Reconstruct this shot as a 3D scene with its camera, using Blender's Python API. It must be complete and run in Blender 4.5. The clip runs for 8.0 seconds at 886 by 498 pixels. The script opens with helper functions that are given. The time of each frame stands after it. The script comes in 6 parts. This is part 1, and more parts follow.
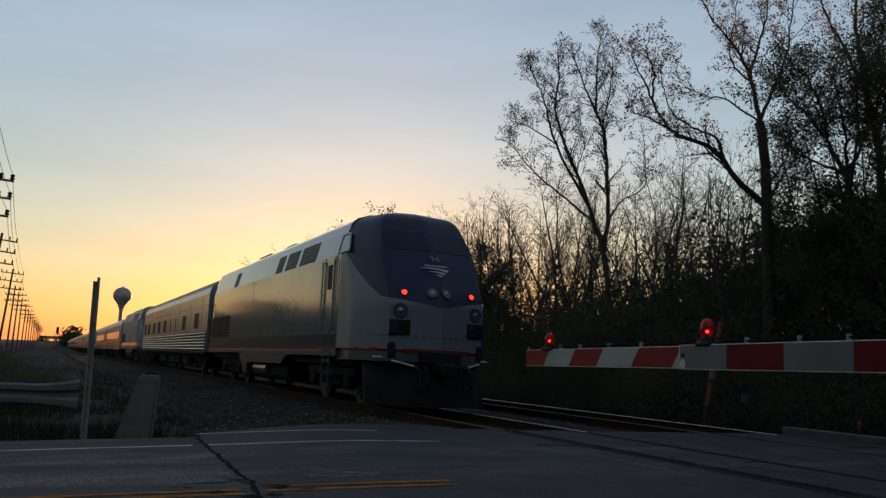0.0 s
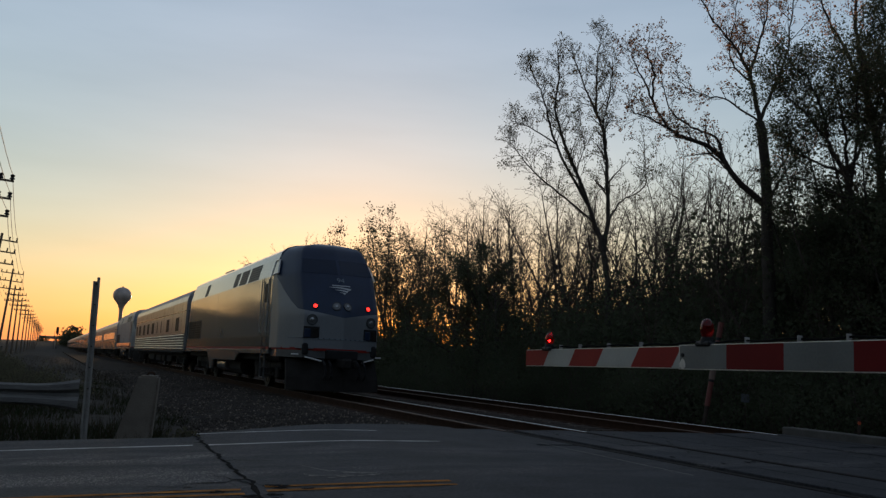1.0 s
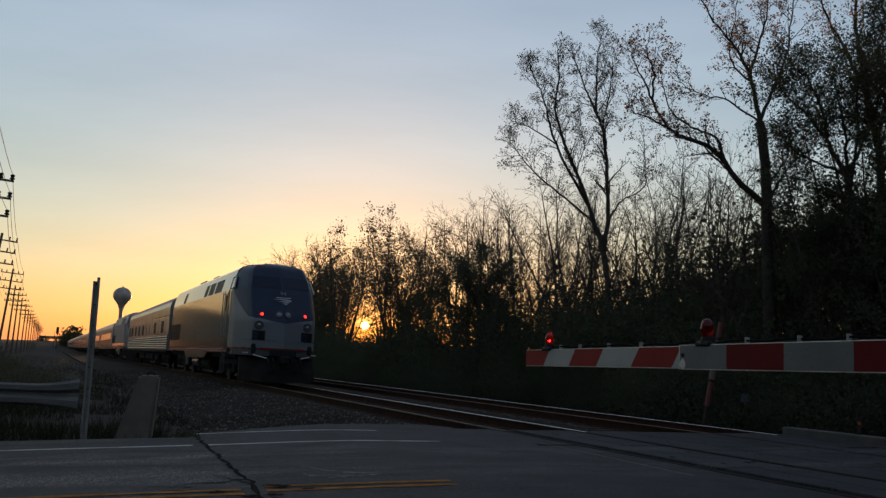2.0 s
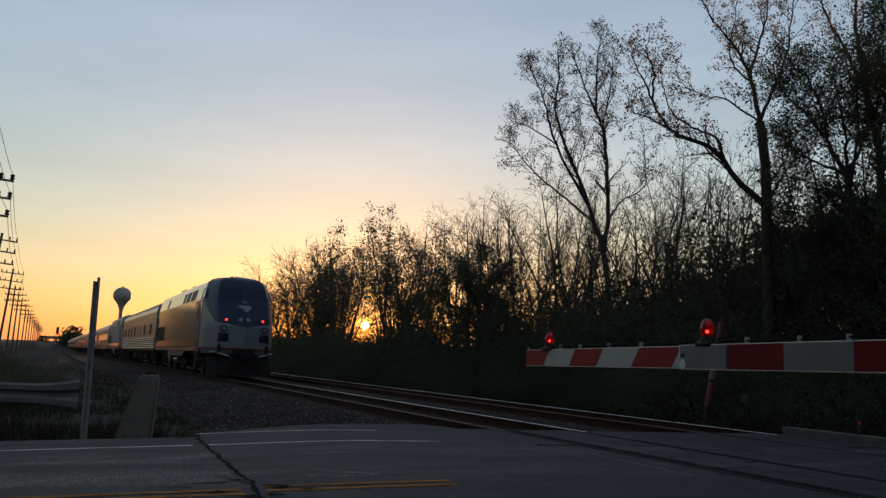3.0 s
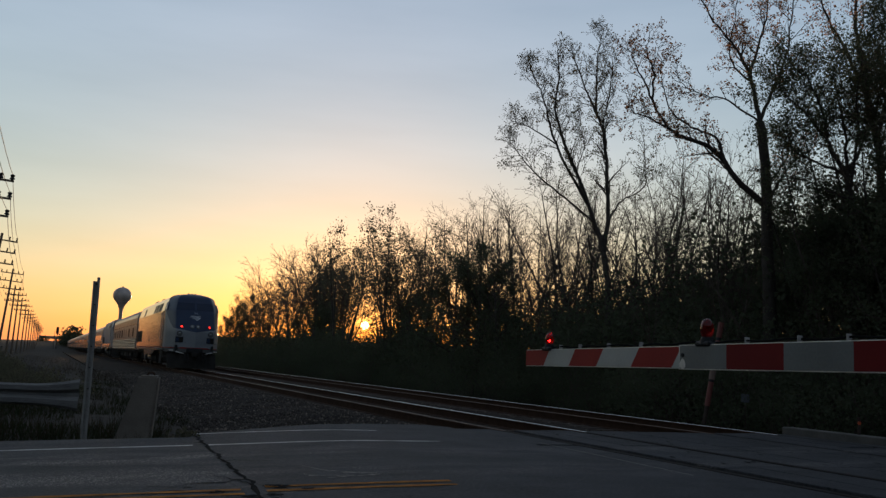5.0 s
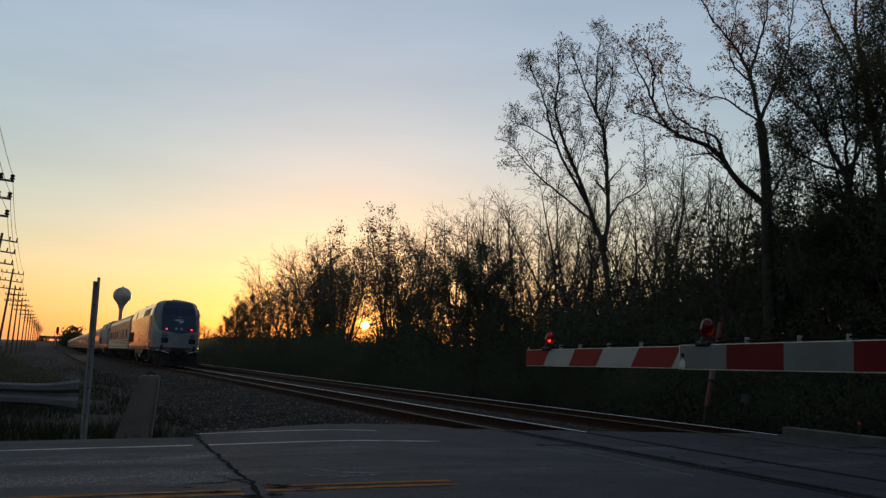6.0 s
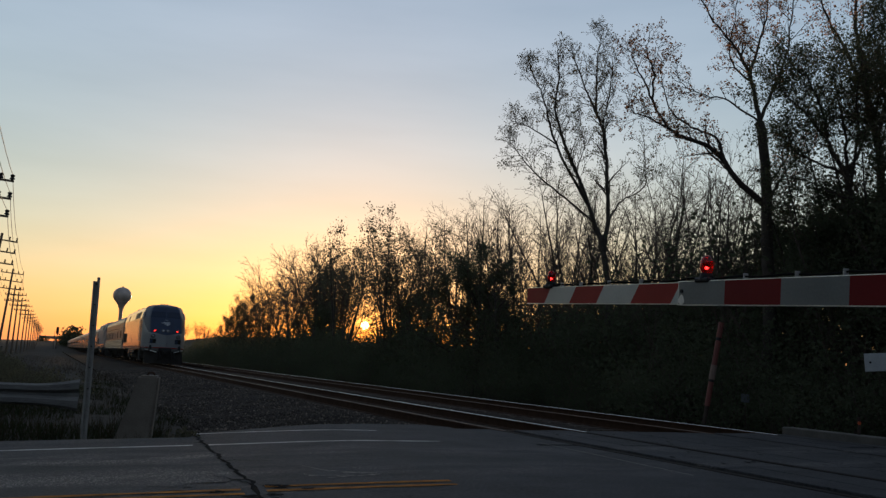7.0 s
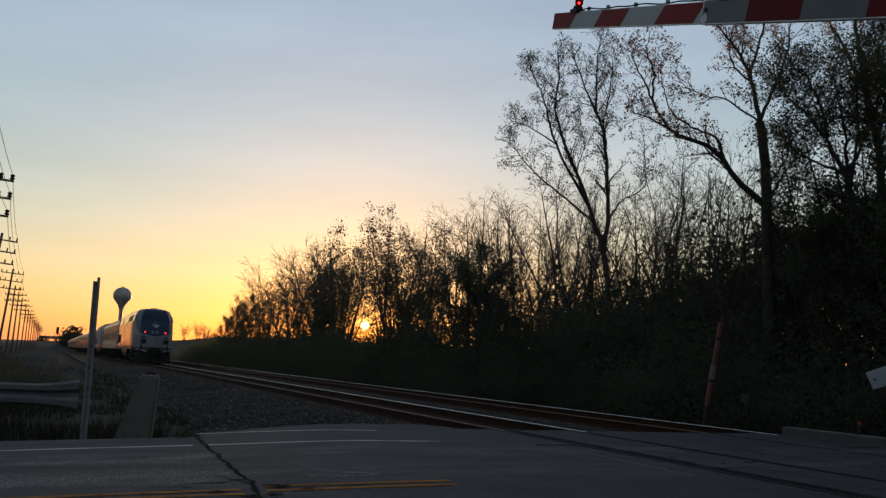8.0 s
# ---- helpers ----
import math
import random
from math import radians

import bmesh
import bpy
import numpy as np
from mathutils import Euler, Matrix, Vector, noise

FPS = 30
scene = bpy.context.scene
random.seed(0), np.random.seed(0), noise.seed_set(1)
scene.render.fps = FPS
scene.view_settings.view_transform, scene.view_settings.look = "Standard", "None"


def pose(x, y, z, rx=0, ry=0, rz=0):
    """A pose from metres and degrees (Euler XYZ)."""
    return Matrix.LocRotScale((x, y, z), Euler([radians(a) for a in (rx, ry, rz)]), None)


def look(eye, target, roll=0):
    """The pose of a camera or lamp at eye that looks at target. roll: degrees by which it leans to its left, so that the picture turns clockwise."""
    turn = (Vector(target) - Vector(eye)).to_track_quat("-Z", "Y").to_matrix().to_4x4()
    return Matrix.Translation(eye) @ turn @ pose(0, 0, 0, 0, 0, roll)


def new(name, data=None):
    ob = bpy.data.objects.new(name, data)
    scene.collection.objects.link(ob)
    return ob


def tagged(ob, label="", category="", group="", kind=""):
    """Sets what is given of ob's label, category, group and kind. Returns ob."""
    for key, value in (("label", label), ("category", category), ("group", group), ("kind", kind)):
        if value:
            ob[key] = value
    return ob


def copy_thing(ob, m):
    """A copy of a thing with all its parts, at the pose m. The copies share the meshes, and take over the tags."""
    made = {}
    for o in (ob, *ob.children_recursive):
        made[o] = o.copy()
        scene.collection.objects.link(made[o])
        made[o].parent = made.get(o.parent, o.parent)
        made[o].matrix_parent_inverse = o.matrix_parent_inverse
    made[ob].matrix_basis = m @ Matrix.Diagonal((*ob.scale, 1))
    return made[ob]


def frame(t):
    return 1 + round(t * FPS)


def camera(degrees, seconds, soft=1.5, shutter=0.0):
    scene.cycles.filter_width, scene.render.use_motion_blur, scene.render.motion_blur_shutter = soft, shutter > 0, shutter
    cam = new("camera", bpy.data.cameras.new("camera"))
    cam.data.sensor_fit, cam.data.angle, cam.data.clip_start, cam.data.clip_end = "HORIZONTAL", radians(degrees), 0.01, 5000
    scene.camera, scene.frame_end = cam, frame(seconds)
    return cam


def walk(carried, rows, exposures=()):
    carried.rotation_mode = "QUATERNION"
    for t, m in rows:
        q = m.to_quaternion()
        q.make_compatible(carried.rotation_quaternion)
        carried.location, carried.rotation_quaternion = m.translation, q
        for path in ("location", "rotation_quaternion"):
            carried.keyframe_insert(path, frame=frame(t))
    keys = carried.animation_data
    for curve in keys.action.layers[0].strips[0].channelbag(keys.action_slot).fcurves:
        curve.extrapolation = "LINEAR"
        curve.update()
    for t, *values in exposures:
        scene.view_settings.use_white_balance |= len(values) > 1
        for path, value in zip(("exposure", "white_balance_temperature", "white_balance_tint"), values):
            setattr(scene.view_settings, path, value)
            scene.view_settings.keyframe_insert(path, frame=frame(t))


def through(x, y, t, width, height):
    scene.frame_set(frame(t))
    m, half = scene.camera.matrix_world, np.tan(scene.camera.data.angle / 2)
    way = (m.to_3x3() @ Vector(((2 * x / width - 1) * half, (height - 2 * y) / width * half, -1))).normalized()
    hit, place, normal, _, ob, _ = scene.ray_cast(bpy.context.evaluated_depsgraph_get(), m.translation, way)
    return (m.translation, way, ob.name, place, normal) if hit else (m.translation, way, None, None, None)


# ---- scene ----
# Track frame: x = n across the track (away from the camera), y = s along it, turned AZ degrees.
# Road frame: x = U along the road, y = V across it, turned ROAD degrees.
AZ, ROAD = 23.82, 20.0
N0, N1 = 7.35, 11.50                         # centre lines of the near and the far track
TRACK, ROADM = pose(0, 0, -0.016, 0.07, 0, AZ), pose(0, 0, 0, 0, 0, ROAD)      # the line climbs very slightly

# ---- camera ----
cam = camera(54.29, 8.0, soft=1.4)
EYE = (0.0, 0.0, 0.96)
CAM = pose(*EYE, 90 + 7.70, 0, 0) @ pose(0, 0, 0, 0, 0, 2.72)
walk(cam, [(0.0, CAM), (8.0, CAM)], exposures=[(0.0, 0.95, 6050, 13), (8.0, 0.95, 6050, 13)])

# ---- world and sun ----
SUN_AZ, SUN_EL = -4.9, 2.4
world = bpy.data.worlds.new("dusk_sky")
scene.world = world
world.use_nodes = True
wn = world.node_tree.nodes
sky = wn.new("ShaderNodeTexSky")
sky.sky_type = 'NISHITA'
sky.sun_disc = False
sky.sun_elevation = radians(SUN_EL)
sky.sun_rotation = radians(SUN_AZ)
sky.altitude, sky.air_density, sky.dust_density, sky.ozone_density = 200, 1.55, 0.45, 2.6
world.node_tree.links.new(sky.outputs[0], wn["Background"].inputs[0])
wn["Background"].inputs[1].default_value = 0.15
# a thin veil of high haze and faint cirrus over the whole sky
veil = wn.new("ShaderNodeBackground")
veil.inputs[0].default_value = (1.0, 0.98, 0.95, 1)
at_sky, stretched, wisps, thick = (wn.new(k) for k in ("ShaderNodeTexCoord", "ShaderNodeMapping", "ShaderNodeTexNoise", "ShaderNodeMapRange"))
stretched.inputs["Rotation"].default_value, stretched.inputs["Scale"].default_value = (0.0, 0.10, 0.3), (1.4, 1.4, 9.0)
wisps.inputs["Scale"].default_value, wisps.inputs["Detail"].default_value = 1.3, 5.0
thick.inputs[1].default_value, thick.inputs[2].default_value = 0.35, 0.72
thick.inputs[3].default_value, thick.inputs[4].default_value = 0.060, 0.105
for a, b in ((at_sky.outputs["Generated"], stretched.inputs[0]), (stretched.outputs[0], wisps.inputs["Vector"]), (wisps.outputs[0], thick.inputs[0]), (thick.outputs[0], veil.inputs[1])):
    world.node_tree.links.new(a, b)
both = wn.new("ShaderNodeAddShader")
world.node_tree.links.new(wn["Background"].outputs[0], both.inputs[0])
world.node_tree.links.new(veil.outputs[0], both.inputs[1])
world.node_tree.links.new(both.outputs[0], wn["World Output"].inputs[0])


def way(az, el):
    a, e = radians(az), radians(el)
    return Vector((math.sin(a) * math.cos(e), math.cos(a) * math.cos(e), math.sin(e)))


sun_data = bpy.data.lights.new("sun", 'SUN')
sun_data.energy, sun_data.angle, sun_data.color = 2.0, radians(0.53), (1.0, 0.62, 0.30)
sun = new("sun", sun_data)
sun.matrix_world = look(way(SUN_AZ, SUN_EL) * 200, (0, 0, 0))


# ---- materials ----
def mat(name, color, rough=0.6, metal=0.0, vary=0.25, scale=6.0, fine=60.0, bump=0.15, dist=0.01, spec=0.5, rand=0.0, stretch=None, coat=0.0, grain=0.4):
    """A surface with two scales of variation, fine relief and, if wanted, a tone for each piece."""
    m = bpy.data.materials.new(name)
    m.use_nodes = True
    nt = m.node_tree
    b = nt.nodes["Principled BSDF"]
    b.inputs["Roughness"].default_value, b.inputs["Metallic"].default_value = rough, metal
    b.inputs["Specular IOR Level"].default_value = spec
    b.inputs["Coat Weight"].default_value = coat
    tc = nt.nodes.new("ShaderNodeTexCoord")
    src = tc.outputs["Object"]
    if stretch:
        mp = nt.nodes.new("ShaderNodeMapping")
        mp.inputs["Scale"].default_value = stretch
        nt.links.new(src, mp.inputs[0])
        src = mp.outputs[0]
    tones = []
    for sc, det in ((scale, 5.0), (fine, 3.0)):
        n = nt.nodes.new("ShaderNodeTexNoise")
        n.inputs["Scale"].default_value, n.inputs["Detail"].default_value = sc, det
        nt.links.new(src, n.inputs["Vector"])
        tones.append(n)
    mix = nt.nodes.new("ShaderNodeMath")
    mix.operation = 'MULTIPLY_ADD'
    mix.inputs[1].default_value = 1 - grain
    half = nt.nodes.new("ShaderNodeMath")
    half.operation = 'MULTIPLY'
    half.inputs[1].default_value = grain
    nt.links.new(tones[1].outputs[0], half.inputs[0])
    nt.links.new(tones[0].outputs[0], mix.inputs[0])
    nt.links.new(half.outputs[0], mix.inputs[2])
    fac = mix.outputs[0]
    if rand:
        oi = nt.nodes.new("ShaderNodeObjectInfo")
        ra = nt.nodes.new("ShaderNodeMath")
        ra.operation = 'MULTIPLY_ADD'
        ra.inputs[1].default_value = rand
        nt.links.new(oi.outputs["Random"], ra.inputs[0])
        nt.links.new(fac, ra.inputs[2])
        fac = ra.outputs[0]
    ramp = nt.nodes.new("ShaderNodeMapRange")
    ramp.inputs[1].default_value, ramp.inputs[2].default_value = 0.3, 0.7 + rand
    ramp.inputs[3].default_value, ramp.inputs[4].default_value = 1 - vary, 1 + vary
    nt.links.new(fac, ramp.inputs[0])
    sc = nt.nodes.new("ShaderNodeVectorMath")
    sc.operation = 'SCALE'
    sc.inputs[0].default_value = color[:3]
    nt.links.new(ramp.outputs[0], sc.inputs["Scale"])
    nt.links.new(sc.outputs[0], b.inputs["Base Color"])
    if bump:
        bp = nt.nodes.new("ShaderNodeBump")
        bp.inputs["Strength"].default_value, bp.inputs["Distance"].default_value = bump, dist
        nt.links.new(tones[1].outputs[0], bp.inputs["Height"])
        nt.links.new(bp.outputs[0], b.inputs["Normal"])
    return m


def glow(name, color, strength):
    m = bpy.data.materials.new(name)
    m.use_nodes = True
    b = m.node_tree.nodes["Principled BSDF"]
    b.inputs["Base Color"].default_value = (*color, 1)
    b.inputs["Emission Color"].default_value = (*color, 1)
    b.inputs["Emission Strength"].default_value = strength
    return m


def clear(name, color, rough=0.05, ior=1.15):
    m = bpy.data.materials.new(name)
    m.use_nodes = True
    b = m.node_tree.nodes["Principled BSDF"]
    b.inputs["Base Color"].default_value = (*color, 1)
    b.inputs["Roughness"].default_value, b.inputs["IOR"].default_value = rough, ior
    b.inputs["Transmission Weight"].default_value = 1.0
    return m




def asphalt(name, color, bands, worn):
    """Asphalt with pale aggregate showing through, most in the wheel tracks: bands of (place across the road, width)."""
    m = mat(name, color, 0.75, vary=0.9, scale=1.3, fine=30, bump=1.0, dist=0.018, spec=0.2, grain=0.6)
    nt = m.node_tree
    b = nt.nodes["Principled BSDF"]

    def math_node(op, *args):
        k = nt.nodes.new("ShaderNodeMath")
        k.operation = op
        for i, a in enumerate(args):
            if isinstance(a, (int, float)):
                k.inputs[i].default_value = a
            else:
                nt.links.new(a, k.inputs[i])
        return k.outputs[0]

    tc = nt.nodes.new("ShaderNodeTexCoord")
    xyz = nt.nodes.new("ShaderNodeSeparateXYZ")
    nt.links.new(tc.outputs["Object"], xyz.inputs[0])
    patch = nt.nodes.new("ShaderNodeTexNoise")
    patch.inputs["Scale"].default_value, patch.inputs["Detail"].default_value = 0.9, 4.0
    mp = nt.nodes.new("ShaderNodeMapping")
    mp.inputs["Scale"].default_value = (1.0, 3.0, 1.0)
    nt.links.new(tc.outputs["Object"], mp.inputs[0])
    nt.links.new(mp.outputs[0], patch.inputs["Vector"])
    total = 0.30
    for at, width in bands:
        d = math_node('ABSOLUTE', math_node('SUBTRACT', xyz.outputs[1], at))
        near = math_node('SUBTRACT', 1.0, math_node('DIVIDE', d, width))
        total = math_node('ADD', total, math_node('MAXIMUM', near, 0.0))
    rub = nt.nodes.new("ShaderNodeMapRange")
    rub.inputs[1].default_value, rub.inputs[2].default_value = 0.38, 0.62
    nt.links.new(patch.outputs[0], rub.inputs[0])
    wear = math_node('MULTIPLY', total, rub.outputs[0])
    stones = nt.nodes.new("ShaderNodeTexVoronoi")
    stones.inputs["Scale"].default_value = 95.0
    mp2 = nt.nodes.new("ShaderNodeMapping")
    mp2.inputs["Scale"].default_value = (1.0, 0.4, 1.0)
    nt.links.new(tc.outputs["Object"], mp2.inputs[0])
    nt.links.new(mp2.outputs[0], stones.inputs["Vector"])
    pick = nt.nodes.new("ShaderNodeSeparateXYZ")
    nt.links.new(stones.outputs["Color"], pick.inputs[0])
    chip = nt.nodes.new("ShaderNodeMapRange")
    chip.inputs[1].default_value, chip.inputs[2].default_value = 0.6, 1.0
    nt.links.new(pick.outputs[0], chip.inputs[0])
    amount = math_node('MULTIPLY', math_node('MULTIPLY', wear, chip.outputs[0]), worn)
    amount = math_node('ADD', amount, math_node('MULTIPLY', wear, 0.16 * worn))
    mx = nt.nodes.new("ShaderNodeMix")
    mx.data_type = 'RGBA'
    nt.links.new(math_node('MINIMUM', amount, 1.0), mx.inputs[0])
    nt.links.new(b.inputs["Base Color"].links[0].from_socket, mx.inputs[6])
    mx.inputs[7].default_value = (0.19, 0.175, 0.16, 1)
    nt.links.new(mx.outputs[2], b.inputs["Base Color"])
    return m


ASPHALT = asphalt("asphalt", (0.024, 0.0245, 0.026), ((9.35, 0.7), (7.85, 0.75), (5.8, 0.6)), 1.15)
ASPHALT_NEW = asphalt("crossing_asphalt", (0.026, 0.0275, 0.030), ((9.5, 0.8), (7.9, 0.7)), 0.5)
TAR = mat("tar", (0.006, 0.006, 0.006), 0.95, bump=0.5, dist=0.006, spec=0.05)
PAINT_WHITE = mat("road_paint_white", (0.33, 0.33, 0.315), 0.6, vary=0.8, scale=5, fine=120, bump=0.4, dist=0.004)
SCUFF = mat("pale_scuff", (0.13, 0.12, 0.105), 0.8, vary=0.9, scale=9, fine=90, bump=0.4, dist=0.004)
PAINT_YELLOW = mat("road_paint_yellow", (0.27, 0.105, 0.012), 0.8, vary=0.7, scale=9, fine=120, bump=0.4, dist=0.004, spec=0.1)
SOIL = mat("soil", (0.024, 0.020, 0.015), 0.95, vary=0.5, scale=0.35, fine=12, bump=0.8, dist=0.05, spec=0.2)
GRAVEL = mat("ballast_bed", (0.030, 0.025, 0.021), 0.95, vary=0.5, scale=2, fine=30, bump=1.0, dist=0.04, spec=0.08)


def stones_mat():
    """Crushed stone: most pieces dark, a few pale."""
    m = mat("ballast_stone", (0.088, 0.072, 0.058), 0.85, vary=0.5, scale=1.0, fine=25, bump=0.3, spec=0.3)
    nt = m.node_tree
    b = nt.nodes["Principled BSDF"]
    g = nt.nodes.new("ShaderNodeNewGeometry")
    r = nt.nodes.new("ShaderNodeMapRange")
    r.inputs[1].default_value, r.inputs[2].default_value = 0.75, 1.0
    r.inputs[3].default_value, r.inputs[4].default_value = 0.45, 2.2
    nt.links.new(g.outputs["Random Per Island"], r.inputs[0])
    k = nt.nodes.new("ShaderNodeVectorMath")
    k.operation = 'SCALE'
    nt.links.new(b.inputs["Base Color"].links[0].from_socket, k.inputs[0])
    nt.links.new(r.outputs[0], k.inputs["Scale"])
    nt.links.new(k.outputs[0], b.inputs["Base Color"])
    return m


STONE = stones_mat()
RAIL_TOP = mat("polished_rail", (0.78, 0.76, 0.73), 0.42, 1.0, vary=0.12, scale=4, fine=70, bump=0.03)
CROSSING_RAIL = mat("grimy_rail_head", (0.020, 0.017, 0.015), 0.8, 0.0, vary=0.4, scale=5, fine=60, bump=0.3, dist=0.003, spec=0.15)
RAIL_DULL = mat("dull_rail", (0.15, 0.10, 0.07), 0.5, 0.7, vary=0.3, scale=4, fine=70, bump=0.1)
RUST = mat("rusty_steel", (0.040, 0.022, 0.014), 0.9, 0.0, vary=0.4, scale=5, fine=60, bump=0.4, dist=0.004, spec=0.1)
TIE = mat("creosote_wood", (0.055, 0.042, 0.034), 0.9, vary=0.5, scale=4, fine=40, bump=0.6, rand=0.3, spec=0.1)
CONCRETE = mat("weathered_concrete", (0.18, 0.152, 0.12), 0.9, vary=0.3, scale=3, fine=50, bump=0.4, dist=0.006)
DIRTY_CONCRETE = mat("dirty_concrete", (0.075, 0.07, 0.062), 0.9, vary=0.4, scale=3, fine=40, bump=0.5, dist=0.006)
GALV = mat("galvanised_steel", (0.58, 0.57, 0.55), 0.5, 0.3, vary=0.25, scale=7, fine=60, bump=0.1)
POST_ZINC = mat("grey_zinc_post", (0.29, 0.275, 0.25), 0.6, 0.1, vary=0.3, scale=5, fine=45, bump=0.15)
BEAM_ZINC = mat("grimy_zinc", (0.15, 0.145, 0.135), 0.65, 0.1, vary=0.5, scale=4, fine=30, bump=0.15, stretch=(0.4, 1, 5))
GALV_OLD = mat("weathered_zinc", (0.33, 0.32, 0.295), 0.6, 0.2, vary=0.4, scale=5, fine=45, bump=0.15)
POLE_WOOD = mat("pole_wood", (0.10, 0.075, 0.055), 0.9, vary=0.4, scale=2, fine=30, bump=0.5, stretch=(6, 6, 0.5))
DARK_METAL = mat("dark_metal", (0.014, 0.014, 0.015), 0.6, 0.0, spec=0.2)
WINDSHIELD = mat("dark_blue_glass", (0.008, 0.017, 0.038), 0.2, 0.0, vary=0.15, bump=0, spec=0.25)
SILVER = mat("silver_paint", (0.235, 0.24, 0.25), 0.10, 0.38, vary=0.22, scale=0.7, fine=2.5, bump=0.16, dist=0.012, spec=0.35)
# rougher, less metallic silver for the second locomotive
SILVER_DULL = mat("rough_silver_paint", (0.27, 0.275, 0.29), 0.45, 0.05, vary=0.25, scale=0.7, fine=6, bump=0.05, spec=0.2)
CAR_STEEL = mat("dull_car_steel", (0.36, 0.355, 0.355), 0.34, 0.3, vary=0.3, scale=0.8, fine=8, bump=0.04, spec=0.35)
TOWER_PAINT = mat("pale_tower_paint", (0.25, 0.235, 0.235), 0.5, 0.0, vary=0.4, scale=0.25, fine=4, bump=0)
BAND_GREY = mat("grey_band_paint", (0.11, 0.115, 0.12), 0.12, 0.2, vary=0.25, scale=1.5, fine=20)
SILVER_NOSE = mat("silver_nose_paint", (0.152, 0.162, 0.176), 0.45, 0.0, vary=0.10, scale=1.2, fine=20, bump=0.03)
STAINLESS = mat("stainless_steel", (0.31, 0.315, 0.325), 0.3, 0.6, vary=0.35, scale=1.5, fine=20, bump=0.06)
ROOF_GREY = mat("grimy_roof", (0.20, 0.20, 0.20), 0.55, 0.3, vary=0.35, scale=1.0, fine=20)
BLUE = mat("dark_blue_paint", (0.008, 0.020, 0.050), 0.4, 0.0, vary=0.2, scale=1.5, fine=20, bump=0.02, spec=0.3)
RED_STRIPE = mat("red_stripe_paint", (0.20, 0.016, 0.012), 0.6, vary=0.5, spec=0.15)
GREY_SKIRT = mat("grey_skirt_paint", (0.095, 0.098, 0.10), 0.25, 0.1, vary=0.25, scale=2, fine=25)
UNDER = mat("grimy_underframe", (0.015, 0.0135, 0.012), 0.85, 0.0, spec=0.2, vary=0.5, scale=3, fine=30, bump=0.4)
WHEEL = mat("wheel_steel", (0.05, 0.045, 0.04), 0.5, 0.7)
LOUVRE = mat("dark_louvre", (0.025, 0.027, 0.03), 0.5, 0.3)
WINDOW = mat("dark_train_glass", (0.010, 0.011, 0.014), 0.5, 0.0, vary=0.1, bump=0, spec=0.06)
LENS = mat("lamp_lens", (0.24, 0.25, 0.26), 0.15, 0.6, vary=0.1, bump=0.2)
WHITE_MARK = mat("white_lettering", (0.42, 0.44, 0.46), 0.5, vary=0.08)
DIM_MARK = mat("dim_number_paint", (0.16, 0.19, 0.22), 0.5, vary=0.08)
CAB_GLASS = mat("cab_side_glass", (0.03, 0.035, 0.04), 0.06, 0.0, vary=0.1, bump=0, spec=0.9)
TAIL_RED = glow("red_marker_glow", (1.0, 0.025, 0.015), 1.7)
# darker red and white for the arm's inner section
GATE_RED_INNER = mat("inner_red_sheet", (0.14, 0.008, 0.010), 0.6, vary=0.15, scale=4, fine=80, bump=0.05, spec=0.1)
GATE_WHITE_INNER = mat("dull_white_sheet", (0.15, 0.16, 0.155), 0.5, vary=0.18, scale=4, fine=80, bump=0.05, spec=0.2)
GATE_RED = mat("red_reflective_sheet", (0.26, 0.022, 0.019), 0.6, vary=0.15, scale=4, fine=80, bump=0.05, spec=0.12)
PLATE_WHITE = mat("dim_white_plate", (0.36, 0.37, 0.37), 0.5, vary=0.15, scale=4, fine=40, bump=0.05, spec=0.2)
TAN_PLATE = mat("faded_tan_plate", (0.17, 0.115, 0.09), 0.8)
DIM_PLATE = mat("dirty_sign_plate", (0.07, 0.075, 0.085), 0.7)
GATE_WHITE = mat("white_reflective_sheet", (0.33, 0.35, 0.34), 0.45, vary=0.15, scale=4, fine=80, bump=0.05)
DULL_RED = mat("faded_red_paint", (0.13, 0.035, 0.027), 0.7, vary=0.3, scale=5, fine=40)
ORANGE = mat("orange_reflector", (0.45, 0.07, 0.02), 0.3)
GATE_ALU = mat("gate_aluminium", (0.60, 0.61, 0.61), 0.4, 0.6)
RED_LENS = clear("red_lamp_glass", (0.20, 0.010, 0.009), 0.12, 1.3)
RED_LENS.node_tree.nodes["Principled BSDF"].inputs["Transmission Weight"].default_value = 0.55
BULB = glow("red_bulb_glow", (1.0, 0.035, 0.02), 40.0)
BARK = mat("bark", (0.055, 0.047, 0.040), 0.95, vary=0.4, scale=3, fine=30, bump=0.6, dist=0.02, spec=0.2)
TWIG = mat("twig_bark", (0.075, 0.060, 0.048), 0.9, vary=0.3, bump=0, spec=0.2)


def leaf_mat(name, color, through=0.5):
    m = mat(name, color, 0.9, vary=0.25, scale=0.8, fine=9, bump=0, spec=0.08, rand=0.2)
    nt = m.node_tree
    b = nt.nodes["Principled BSDF"]
    tr = nt.nodes.new("ShaderNodeBsdfTranslucent")
    mx = nt.nodes.new("ShaderNodeMixShader")
    mx.inputs[0].default_value = through
    src = b.inputs["Base Color"].links[0].from_socket
    nt.links.new(src, tr.inputs[0])
    nt.links.new(b.outputs[0], mx.inputs[1])
    nt.links.new(tr.outputs[0], mx.inputs[2])
    nt.links.new(mx.outputs[0], nt.nodes["Material Output"].inputs[0])
    return m


